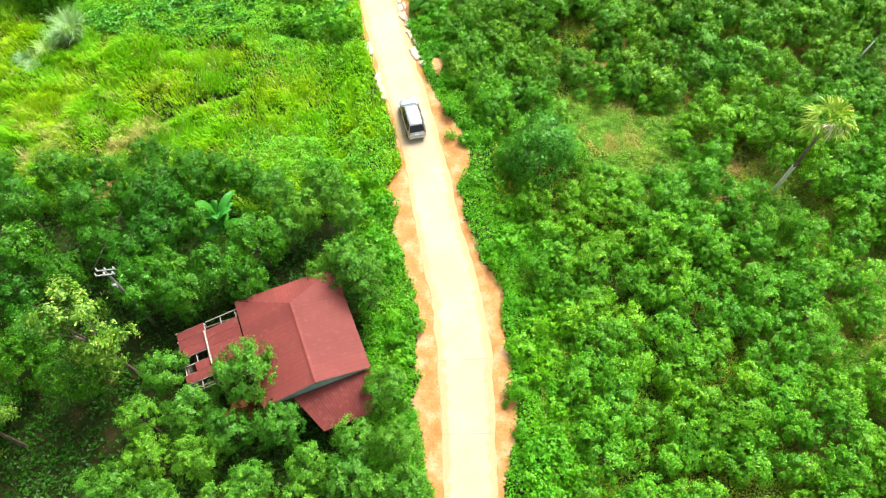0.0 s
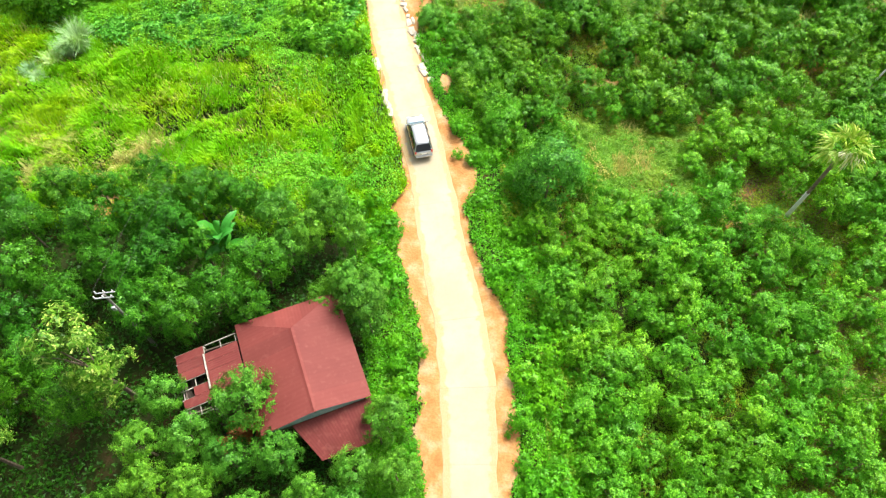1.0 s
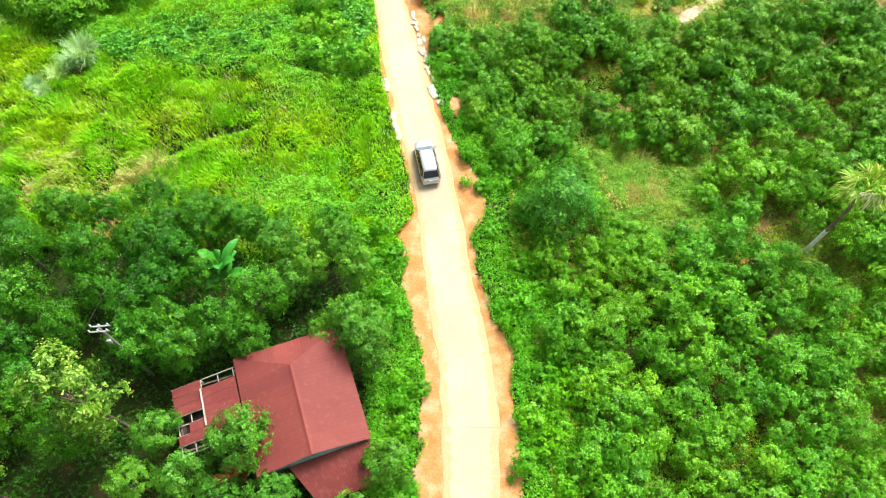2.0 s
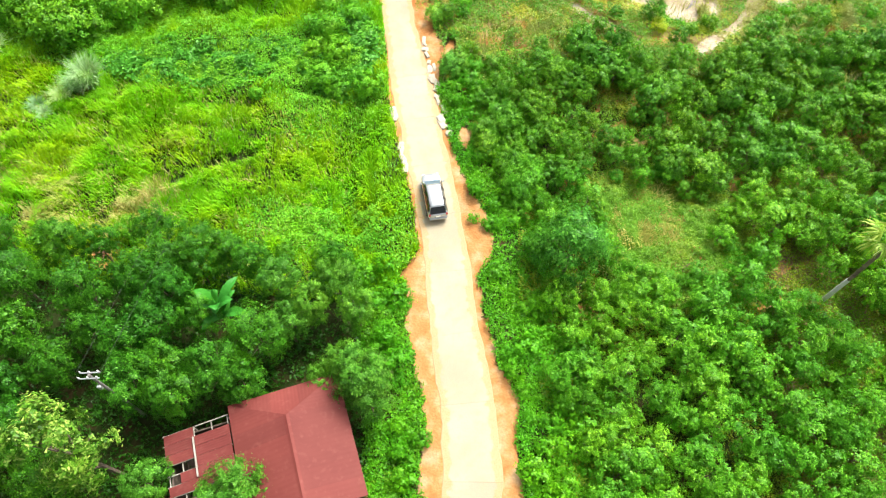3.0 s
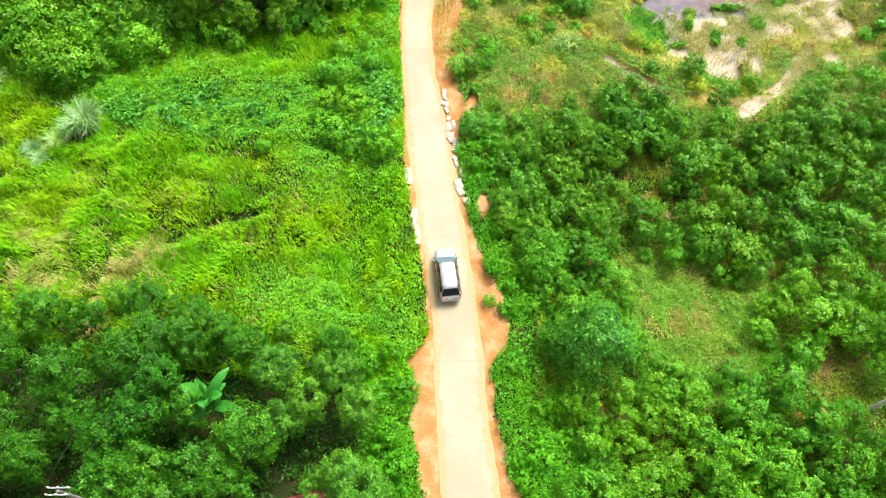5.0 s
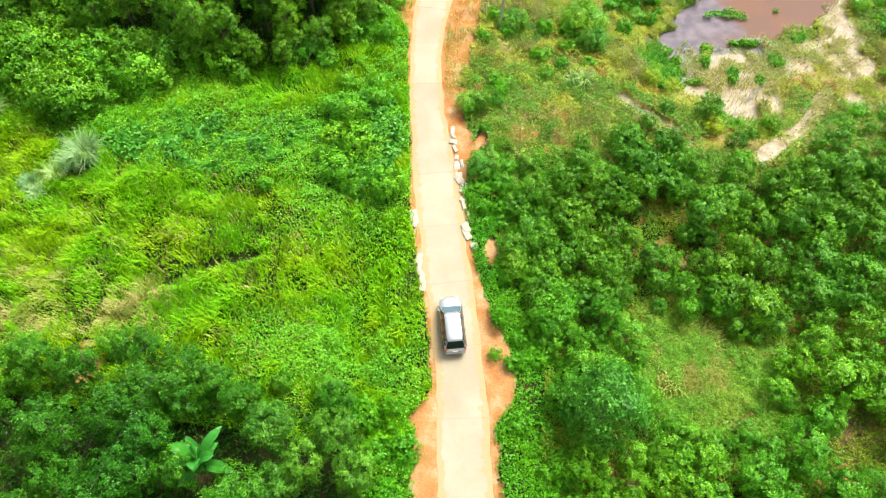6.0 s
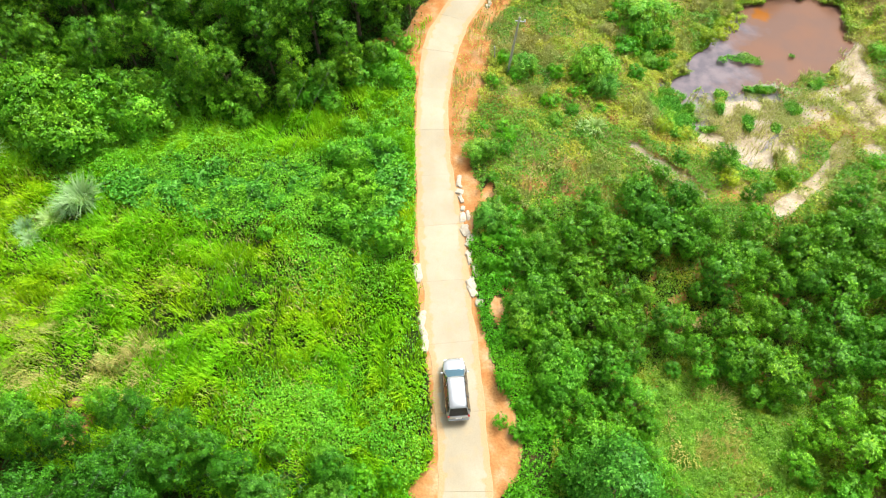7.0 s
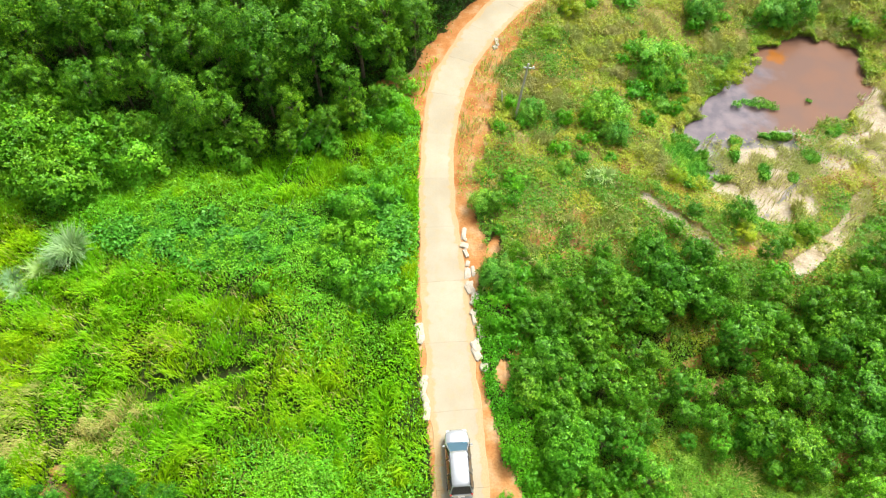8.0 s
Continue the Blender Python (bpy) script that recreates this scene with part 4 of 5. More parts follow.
        bm = block(bmesh.new(), (s * 0.95, 1.0, 1.04), (0.18, 0.1, 0.14), bevel=0.03)
        mirror = part("wing_mirror", bm, paint, car)
        part("mirror_glass", block(bmesh.new(), (s * 0.95, 0.943, 1.04), (0.14, 0.01, 0.1)), clear, mirror)
        part("sill", block(bmesh.new(), (s * 0.86, 0.0, 0.27), (0.05, 2.0, 0.12), bevel=0.015), trim, car)
        for yy in (0.35, -0.6):
            part("door_handle", block(bmesh.new(), (s * 0.875, yy, 0.86), (0.03, 0.18, 0.03), bevel=0.008), trim, car)
        part("headlight", block(bmesh.new(), (s * 0.58, 1.93, 0.78), (0.24, 0.26, 0.13), bevel=0.03), clear, car)
        part("tail_light", block(bmesh.new(), (s * 0.7, -2.06, 0.92), (0.16, 0.1, 0.28), bevel=0.03), red, car)
        for yy in (1.32, -1.36):
            m = Matrix.Translation((s * 0.79, yy, 0.31)) @ Matrix.Rotation(math.pi / 2, 4, "Y")
            bm = bmesh.new()
            bmesh.ops.create_cone(bm, cap_ends=True, segments=24, radius1=0.31, radius2=0.31, depth=0.2)
            bmesh.ops.bevel(bm, geom=[e for e in bm.edges if len(e.link_faces) == 2 and any(len(f.verts) > 4 for f in e.link_faces)], offset=0.03, segments=2, affect="EDGES")
            bmesh.ops.transform(bm, matrix=m, verts=bm.verts[:])
            wheel = part("wheel", bm, rubber, car)
            bm = bmesh.new()
            for k in range(5):
                block(bm, (0.1, 0, 0), (0.18, 0.045, 0.215), Matrix.Rotation(k * 2 * math.pi / 5, 4, "Z"))
            bmesh.ops.transform(bm, matrix=m, verts=bm.verts[:])
            part("rim", bm, rim, wheel)
    part("floor_tub", block(bmesh.new(), (0, -0.4, 0.98), (1.5, 2.9, 0.12)), trim, car)
    part("dashboard", block(bmesh.new(), (0, 0.85, 1.0), (1.3, 0.4, 0.14), bevel=0.03), trim, car)
    for sx in (-0.35, 0.35):
        for yy in (0.0, -0.95):
            part("seat", block(bmesh.new(), (sx, yy, 1.15), (0.46, 0.14, 0.5), bevel=0.04), trim, car)
    part("front_bumper", block(bmesh.new(), (0, 2.06, 0.42), (1.14, 0.16, 0.22), bevel=0.06), paint, car)
    part("rear_bumper", block(bmesh.new(), (0, -2.14, 0.5), (1.5, 0.16, 0.26), bevel=0.06), paint, car)
    part("grille", block(bmesh.new(), (0, 2.08, 0.58), (0.6, 0.12, 0.08), bevel=0.02), trim, car)
    part("number_plate", block(bmesh.new(), (0, -2.16, 0.78), (0.42, 0.03, 0.14)), plate, car)
    part("wiper", tube(bmesh.new(), [(0.3, 1.22, 1.02), (-0.25, 1.1, 1.1)], [0.012, 0.008], 5), trim, car)
    return body


# ---- poles, rocks, dead wood ----
def build_poles():
    x, y = -20.27, 18.08
    z = float(land(x, y))
    pole = tagged(new("power_pole"), "concrete power pole with two steel crossarms among trees", "power pole")
    pole.matrix_basis = pose(x, y, z, 0, 0, 8)
    h = 7.6 - z
    part("shaft", tube(bmesh.new(), [(0, 0, -0.3), (0, 0, h)], [0.13, 0.08], 10), POST_GREY, pole)
    for dy in (0.17, -0.17):
        arm = part("crossarm", block(bmesh.new(), (0, dy, h - 0.12), (1.15, 0.07, 0.07), bevel=0.01), STEEL, pole)
        for dx in (-0.5, 0.0, 0.5):
            part("insulator", tube(bmesh.new(), [(dx, dy, h - 0.08), (dx, dy, h - 0.02), (dx, dy, h + 0.04), (dx, dy, h + 0.16)], [0.02, 0.05, 0.05, 0.03], 8), CERAMIC, arm)
    part("box", block(bmesh.new(), (0.0, -0.22, h - 1.5), (0.22, 0.16, 0.4), bevel=0.02), STEEL, pole)
    for dx in (-0.65, 0.65):
        a, b = Vector((x + dx, y, 7.75)), Vector((x + 4.5 + dx, y + 38, 9.0))
        pts = [a.lerp(b, u / 16) - Vector((0, 0, 1.1 * math.sin(math.pi * u / 16))) for u in range(17)]
        tagged(part("cable", tube(bmesh.new(), pts, [0.007] * 17, 5), CABLE), "thin black overhead cable", "cable", "overhead cables")
    x, y = -2.65, 67.6
    z = float(land(x, y))
    pole = tagged(new("utility_pole"), "grey weathered roadside pole with a short crossarm", "utility pole")
    pole.matrix_basis = pose(x, y, z, 0, 0, 0)
    part("shaft", tube(bmesh.new(), [(0, 0, -0.3), (0.22, 0, 3.2), (0.5, 0.02, 6.4)], [0.13, 0.11, 0.08], 10), POST, pole)
    part("crossarm", block(bmesh.new(), (0.6, 0, 6.0), (0.9, 0.08, 0.08), bevel=0.01), STEEL, pole)
    part("insulator", tube(bmesh.new(), [(0.95, 0, 6.04), (0.95, 0, 6.2)], [0.06, 0.05], 8), CERAMIC, pole)
    x, y = -4.0, 69.0
    tagged(part("fence_post", tube(bmesh.new(), [(x, y, float(land(x, y)) - 0.2), (x - 0.15, y, float(land(x, y)) + 1.6)], [0.07, 0.06], 8), POST), "short pale leaning concrete post", "post")


def build_stones():
    rng = np.random.default_rng(3)
    places = [(1, 43.6 + 0.62 * k + rng.uniform(-0.3, 0.3), rng.uniform(0.0, 0.2) + 0.5 * (k % 4 == 0) * rng.random()) for k in range(17)] + [(1, 54.2, 0.3), (1, 76.6, 0.5), (1, 77.4, 0.35)]
    places += [(-1, 39.4 + 0.55 * k, 0.2) for k in range(5)] + [(-1, 44.6, 0.15), (-1, 45.3, 0.2)]
    for k, (side, y, gap) in enumerate(places):
        half = float(np.interp(y, STEP, WIDTH)) / 2
        x = float(np.interp(y, STEP, MIDDLE)) + side * (half + gap + 0.12)
        bm = block(bmesh.new(), (0, 0, 0), (1, 1, 1), bevel=0.14)
        bmesh.ops.subdivide_edges(bm, edges=bm.edges[:], cuts=1, use_grid_fill=True)
        shift = Vector(rng.uniform(0, 50, 3))
        for v in bm.verts:
            v.co *= 1 + 0.4 * noise.noise(v.co * 2.2 + shift)
        size = Vector((rng.uniform(0.25, 0.6), rng.uniform(0.35, 1.25), rng.uniform(0.16, 0.28)))
        stone = part("stone", bm, STONE)
        stone.matrix_basis = Matrix.LocRotScale((x, y, max(float(land(x, y)), -0.25) + 0.2 * size.z), Euler((0, 0, 0.18 + rng.uniform(-0.5, 0.5))), size)
        tagged(stone, "pale rough stone lying along the road's edge", "stone", "stones along the road")


def build_dead_wood():
    rng = np.random.default_rng(9)
    for x, y, size, label in ((25, 34, 1.2, "tangled pile of dead brown brushwood in the weeds"), (17.2, 33.2, 0.7, "small heap of dead reddish twigs"), (-27.6, 30.5, 0.9, "flattened dry stalks on bare soil")):
        pile = tagged(new("brushwood"), label, "brushwood")
        pile.matrix_basis = pose(x, y, float(land(x, y)))
        for k in range(26):
            a, b = rng.uniform(-1, 1, 2) * size, rng.uniform(-1, 1, 2) * size
            part("branch", tube(bmesh.new(), [(a[0], a[1], rng.uniform(0.02, 0.3)), (b[0], b[1], rng.uniform(0.05, 0.6))], [0.035, 0.015], 5), DEADWOOD, pile)
    snag = tagged(new("dead_trunk"), "bleached dead trunk leaning over the young trees", "dead tree")
    snag.matrix_basis = pose(37.6, 44.9, float(land(37.6, 44.9)))
    part("trunk", tube(bmesh.new(), [(0, 0, 0), (0.6, 0.5, 1.6), (1.3, 1.0, 3.2)], [0.13, 0.1, 0.06], 8), BARK_PALE, snag)
    part("branch", tube(bmesh.new(), [(0.6, 0.5, 1.6), (0.3, 1.0, 2.3)], [0.05, 0.02], 6), BARK_PALE, snag)


# ---- single plants ----
def build_palm():
    rng = np.random.default_rng(21)
    x, y = 27.2, 31.1
    z = float(land(x, y))
    top = 6.3 - z
    palm = tagged(new("fan_palm"), "fan palm with yellowing leaves and a pale bare trunk", "palm tree")
    palm.matrix_basis = pose(x, y, z)
    # Dark bark on the upper trunk paints the shade below the crown.
    trunk = part("trunk", tube(bmesh.new(), [(0.15, 0.0, 3.6), (0.2, 0.03, 4.2), (0.3, 0.1, top * 0.8), (0.45, 0.2, top)], [0.12, 0.13, 0.14, 0.17], 10), BARK, palm)
    part("lower_trunk", tube(bmesh.new(), [(0, 0, -0.2), (0.05, 0, 1.2), (0.15, 0.0, 3.65)], [0.2, 0.165, 0.15], 10), BARK_PALE, trunk, "pale trunk below the part coloured dark for the crown's shade")
    crown = Vector((0.45, 0.2, top))
    for k in range(20):
        a = k * 2.39996 + rng.uniform(-0.3, 0.3)
        dead = k > 17
        a = -1.9 + 0.5 * (k - 18) if dead else a
        lift = 1.3 - 1.6 * (k / 19) + rng.uniform(-0.25, 0.25) + 0.5 * dead
        stem = Vector((math.cos(a) * math.cos(lift), math.sin(a) * math.cos(lift), math.sin(lift))) * rng.uniform(0.7, 1.35) * (0.6 if dead else 1)
        bm = bmesh.new()
        hub = crown + stem
        out = stem.normalized()
        side = out.cross(Vector((0, 0, 1))).normalized()
        nrm = side.cross(out)
        tube(bm, [crown - Vector((0, 0, 0.1)), crown + stem * 0.6 + Vector((0, 0, 0.08)), hub], [0.035, 0.028, 0.02], 4)
        fingers = 21
        for f in range(fingers):
            b = radians(-80 + 160 * f / (fingers - 1) + rng.uniform(-4, 4))
            way = (out * math.cos(b) + side * math.sin(b) + nrm * (0.2 * math.cos(3 * b) + rng.uniform(-0.1, 0.1))).normalized()
            across = nrm.cross(way).normalized()
            length = rng.uniform(0.95, 1.85) * (0.66 + 0.34 * math.cos(b))
            hang = rng.uniform(0.2, 0.8) + (0.35 if dead else 0.0)
            p1 = hub + way * length * 0.4
            p2 = p1 + way * length * 0.3 - Vector((0, 0, 0.3 * hang * length))
            p3 = p2 + way * length * 0.2 * (1.3 - hang) - Vector((0, 0, 0.55 * hang * length))
            w = rng.uniform(0.04, 0.06)
            q = [bm.verts.new(v) for v in (hub, p1 + across * w, p2 + across * w * 0.8, p3, p2 - across * w * 0.8, p1 - across * w)]
            bm.faces.new((q[0], q[1], q[5]))
            bm.faces.new((q[1], q[2], q[4], q[5]))
            bm.faces.new((q[2], q[3], q[4]))
        part("frond", bm, LEAF_PALM_DEAD if dead else LEAF_PALM, palm, "whitish dead frond" if dead else "")


def banana_leaf(bm, rng, start, a, length, wide, climb):
    """A broad leaf that rises from the stem and arches over."""
    rows = []
    for i in range(9):
        u = i / 8
        out = length * (u * math.cos(climb) + 0.12 * u * u)
        up = length * (u * math.sin(climb) - 0.55 * u * u)
        p = Vector(start) + Vector((math.cos(a) * out, math.sin(a) * out, up))
        w = wide * math.sin(math.pi * min(1, 0.08 + u * 0.95)) ** 0.6 * (0.05 if i == 0 else 1)
        side = Vector((-math.sin(a), math.cos(a), 0)) * w * rng.uniform(0.88, 1.05)
        rows.append([bm.verts.new(p + side + Vector((0, 0, 0.22 * w))), bm.verts.new(p), bm.verts.new(p - side + Vector((0, 0, 0.22 * w)))])
    for one, two in zip(rows, rows[1:]):
        for j in range(2):
            bm.faces.new((one[j], one[j + 1], two[j + 1], two[j]))


def build_banana(x, y, height, leaves, length, label, seed):
    rng = np.random.default_rng(seed)
    z = float(land(x, y))
    plant = tagged(new("banana_plant"), label, "banana plant")
    plant.matrix_basis = pose(x, y, z)
    part("stem", tube(bmesh.new(), [(0, 0, -0.1), (0.05, 0, height * 0.5), (0, 0.05, height * 0.72)], [0.16, 0.13, 0.08], 8), LEAF_BANANA, plant)
    for k in range(leaves):
        bm = bmesh.new()
        banana_leaf(bm, rng, (0, 0, height * (0.36 + 0.38 * k / leaves)), k * 2.39996 + 1.2 + rng.uniform(-0.5, 0.5), length * rng.uniform(0.65, 1.2), 0.24 * length / 1.9, radians(50 + 34 * k / leaves + rng.uniform(-14, 14)))
        part("leaf", bm, LEAF_BANANA, plant)


def build_tuft(x, y, tall, spread, count, mat_, label, seed, name="silver_grass"):
    """A big fountain of long arching blades."""
    rng = np.random.default_rng(seed)
    a, r = rng.uniform(0, 2 * math.pi, count), spread * 0.35 * np.sqrt(rng.random(count))
    root = np.column_stack([r * np.cos(a), r * np.sin(a), np.zeros(count) - 0.05])
    a2 = a + rng.normal(0, 0.5, count)
    bend = np.column_stack([np.cos(a2), np.sin(a2), np.zeros(count)])
    h, reach = (tall * rng.uniform(0.55, 1.1, count))[:, None], (spread * rng.uniform(0.25, 1.0, count))[:, None]
    side = np.column_stack([-bend[:, 1], bend[:, 0], np.zeros(count)]) * 0.03
    up = np.array((0, 0, 1.0))
    mid = root + bend * reach * 0.45 + up * h * 0.72
    tip = root + bend * reach * 1.25 + up * h * rng.uniform(0.72, 1.02, (count, 1)) + rng.normal(0, 0.12, (count, 3)) * spread
    verts = np.stack([root - side, root + side, mid + side, mid - side, tip], 1).reshape(-1, 3)
    n = np.arange(count)[:, None] * 5
    faces = np.concatenate([n + (0, 1, 2), n + (0, 2, 3), n + (3, 2, 4)], 1).reshape(-1, 3)
    ob = new(name, array_mesh(name, verts, faces, mat_))
    ob.matrix_basis = pose(x, y, float(land(x, y)))
    return tagged(ob, label, "grass tuft")


build_house()
build_debris()
build_car(-2.7, 36.5, 14.0)
build_poles()
build_stones()
build_dead_wood()
build_palm()
build_banana(-15.9, 24.6, 6.2, 14, 2.9, "banana plant with broad bright green leaves among trees", 31)
build_banana(-8.4, 29.0, 1.9, 8, 1.2, "small young banana plant with upright leaves", 32)
for k, (x, y, h, s) in enumerate(((-34.6, 47.4, 3.0, 1.5), (-35.8, 46.8, 2.0, 1.1), (-36.8, 45.6, 1.5, 1.0), (-38.7, 44.6, 1.2, 0.9), (-37.6, 43.6, 0.9, 0.8), (-46.0, 59.6, 2.4, 1.5), (-45.0, 51.0, 1.4, 1.2))):
    build_tuft(x, y, h, s, 420 if k == 0 else 180, GRASS_SILVER, "silvery green clump of tall grass in the meadow", 40 + k)
for k, (x, y, h, s) in enumerate(((5.6, 62.4, 1.5, 0.9), (4.6, 62.2, 1.2, 0.7))):
    build_tuft(x, y, h, s, 110, GRASS_SILVER, "pale dry reed clump in the scrub", 50 + k, "reed_clump")


# ---- trees and shrubs ----
ACACIA = Kind("acacia_tree", "dense dark green tree crowding round the house", "tree", "trees round the house", LEAF_DARK, 6.8, 2.15, 1.2, 10500, 0.165, 6, 16, 61, 0.13, 0.3)
LIGHT = Kind("light_acacia_tree", "lighter green leafy tree close to the house's roof", "tree", "light trees by the house", LEAF_LIGHT, 7.4, 2.1, 1.6, 10000, 0.165, 3, 16, 71, 0.13, 0.3)
NORTH = Kind("plantation_tree", "young dark green plantation tree on red soil", "tree", "northern plantation trees", LEAF_NORTH, 3.2, 1.42, 0.4, 3400, 0.165, 6, 11, 72, 0.06, 0.3)
YOUNG = Kind("young_tree", "young bushy plantation tree with a dense green crown", "tree", "plantation trees", LEAF_PLANT, 3.5, 1.55, 0.4, 3700, 0.165, 7, 11, 62, 0.06, 0.3)
FOREST = Kind("forest_tree", "tall dark forest tree with a yellowish sunlit top", "tree", "forest trees", LEAF_FOREST, 8.8, 2.2, 0.9, 9500, 0.19, 6, 17, 63, 0.16, 0.3)
SHRUB = Kind("shrub", "bright green leafy shrub beside the road", "shrub", "roadside shrubs", LEAF_SHRUB, 1.5, 1.0, 0.05, 1300, 0.16, 5, 9, 64, 0.03)
VINE = Kind("creeper_bush", "bush smothered in bright green broad-leaved creeper", "bush", "creeper bushes", LEAF_VINE, 2.6, 1.8, 0.1, 2300, 0.22, 5, 13, 65, 0.05, make=leaf_arrays)
BROAD = Kind("broadleaf_bush", "big dark bush with broad drooping leaves", "bush", "broad-leaved bushes", LEAF_BROAD, 3.4, 2.0, 0.1, 2400, 0.25, 4, 13, 73, 0.07, make=leaf_arrays)
PALE = Kind("pale_tree", "tree with pale yellowish young leaves above the others", "tree", "", LEAF_CREAM, 11.2, 2.1, 2.0, 8500, 0.2, 2, 15, 66, 0.16, 0.22)
BUSHTREE = Kind("bushy_tree", "broad bluish dark green tree at the clearing's edge", "tree", "", LEAF_BLUE, 7.4, 2.7, 0.3, 9500, 0.2, 1, 20, 67, 0.14)
ROUND = Kind("round_bush", "round deep green bush standing in dry scrub", "bush", "scrub bushes", LEAF_REED, 2.6, 2.3, 0.05, 8000, 0.19, 3, 18, 68, 0.06)
GOLD = Kind("yellow_bush", "low yellow-green leafy bush in the scrub by the pond", "bush", "yellow bushes", LEAF_YELLOW, 2.4, 1.8, 0.05, 3500, 0.17, 3, 13, 74, 0.05)

rng = np.random.default_rng(77)
PLANTED = [(-15.9, 24.6, 2.4), (-20.3, 18.1, 0.8), (-9.0, 12.0, 0.5)]
for x, y, size in ((-28.4, 21.7, 1.02), (-28.1, 18.5, 0.92), (-25.7, 20.1, 0.88), (-25.1, 25, 1.04), (-23.4, 22.4, 0.91), (-30.4, 25.7, 0.98), (-28.9, 29, 0.94), (-26.2, 29.2, 0.89),
                   (-21.2, 21.5, 0.92), (-19.9, 23, 0.94), (-19.3, 25.3, 0.97), (-19.8, 19, 0.99), (-18.3, 20.3, 0.97), (-17.2, 24.1, 0.91), (-15, 20.5, 0.99), (-12.8, 22.8, 0.97),
                   (-13, 19.5, 0.88), (-17.1, 18.5, 0.94), (-12.5, 27.2, 0.94), (-14.8, 28.6, 0.89), (-18.6, 28.1, 0.94), (-10, 25.5, 0.92), (-8.6, 27.4, 0.94), (-11.3, 24, 0.88),
                   (-22.5, 26.6, 0.94), (-26, 15.8, 0.89), (-26.4, 13.8, 0.92), (-22.7, 13.2, 0.98)):
    kind = LIGHT if x > -13.5 and y > 23.5 else ACACIA
    kind.plant(x, y, size * (0.86 if kind is LIGHT else 0.95), size * rng.uniform(0.72, 0.86))
    PLANTED.append((x, y, 2.6 * size))
LIGHT.plant(-5.9, 20.4, 1.0, 0.95, "light green tree leaning over the roof's corner")
LIGHT.plant(-12.0, 13.1, 1.0, 0.86, "slender light green tree growing through the annex")
for x, y, size in ((-6.9, 25.7, 0.95), (-7.1, 21.7, 0.97), (-5.2, 19.6, 0.95), (-8.3, 20.7, 0.86), (-3.5, 12.6, 0.97), (-2.6, 9.4, 0.95), (-5.2, 9.8, 0.86), (-7.6, 8, 0.97),
                   (-5.4, 7.4, 0.92), (-9.8, 10.5, 0.95), (-12.7, 10.2, 0.92), (-15.1, 11.3, 0.92), (-18.2, 10.9, 0.89), (-17.4, 13.8, 0.91), (-14.3, 8.5, 0.92), (-10.9, 7.1, 0.92),
                   (-8.2, 6.1, 0.89), (-18.9, 6.7, 0.98), (-16.1, 6.2, 0.92), (-12.6, 6.1, 0.89), (-17.3, 8.7, 0.88), (-4.2, 6.4, 0.92), (-2.2, 6.9, 0.91)):
    LIGHT.plant(x, y - 0.3, size * 0.82, size * rng.uniform(0.68, 0.8))
    PLANTED.append((x, y, 2.6 * size))
for x, y, size in ((-20.2, 14.2, 1.08), (-26.6, 9.6, 0.9)):
    PALE.plant(x, y, size)
    PLANTED.append((x, y, 2.4))
BUSHTREE.plant(7.6, 31.6, 1.0, label="broad bluish dark green tree at the clearing's edge")
PLANTED.append((7.6, 31.6, 3.0))


def free(x, y, own):
    ok = np.ones(len(x), bool)
    for px, py, pr in PLANTED:
        ok &= np.hypot(x - px, y - py) > 0.55 * (pr + own)
    return ok


def keep_left(x, y):
    d, _ = off_road(x, y)
    return (d < -6.2) & (y < 28.5 + 1.2 * value_noise(x, y, 5.0, 30)) & ((x < -27) | (y < 4.5)) & ~near_house(x, y) & (oval(x, y, -21.5, 9.6, 4.6, 4.6) > 1) & (oval(x, y, -23.0, 18.6, 2.0, 1.6) > 1) & (oval(x, y, -4.6, 15.5, 2.6, 4.2) > 1) & free(x, y, 2.0)


for x, y in scattered(rng, (-36, -4, -7, 31), 3.5, keep_left):
    ACACIA.plant(x, y, rng.uniform(0.65, 1.1), rng.uniform(0.75, 1.05))


def keep_edge(x, y):
    d, _ = off_road(x, y)
    return (d < -7.0) & (y > 27.5) & (y < 31.6 + 1.4 * value_noise(x, y, 3.0, 68)) & (oval(x, y, -27.5, 30.6, 2.0, 2.0) > 1) & (oval(x, y, -8.4, 29.0, 1.2, 1.2) > 1) & free(x, y, 0.6)


for x, y in scattered(rng, (-38, -6, 27, 34), 2.1, keep_edge):
    s = rng.uniform(0.36, 0.58)
    (YOUNG if rng.random() < 0.55 else ACACIA).plant(x, y, s * 1.4, s * rng.uniform(1.2, 1.6), "low green bush at the meadow's edge")


def clearing(x, y):
    return oval(x, y, 16.0, 36.4, 6.2, 4.6, -25) + 0.25 * value_noise(x, y, 2.5, 31)


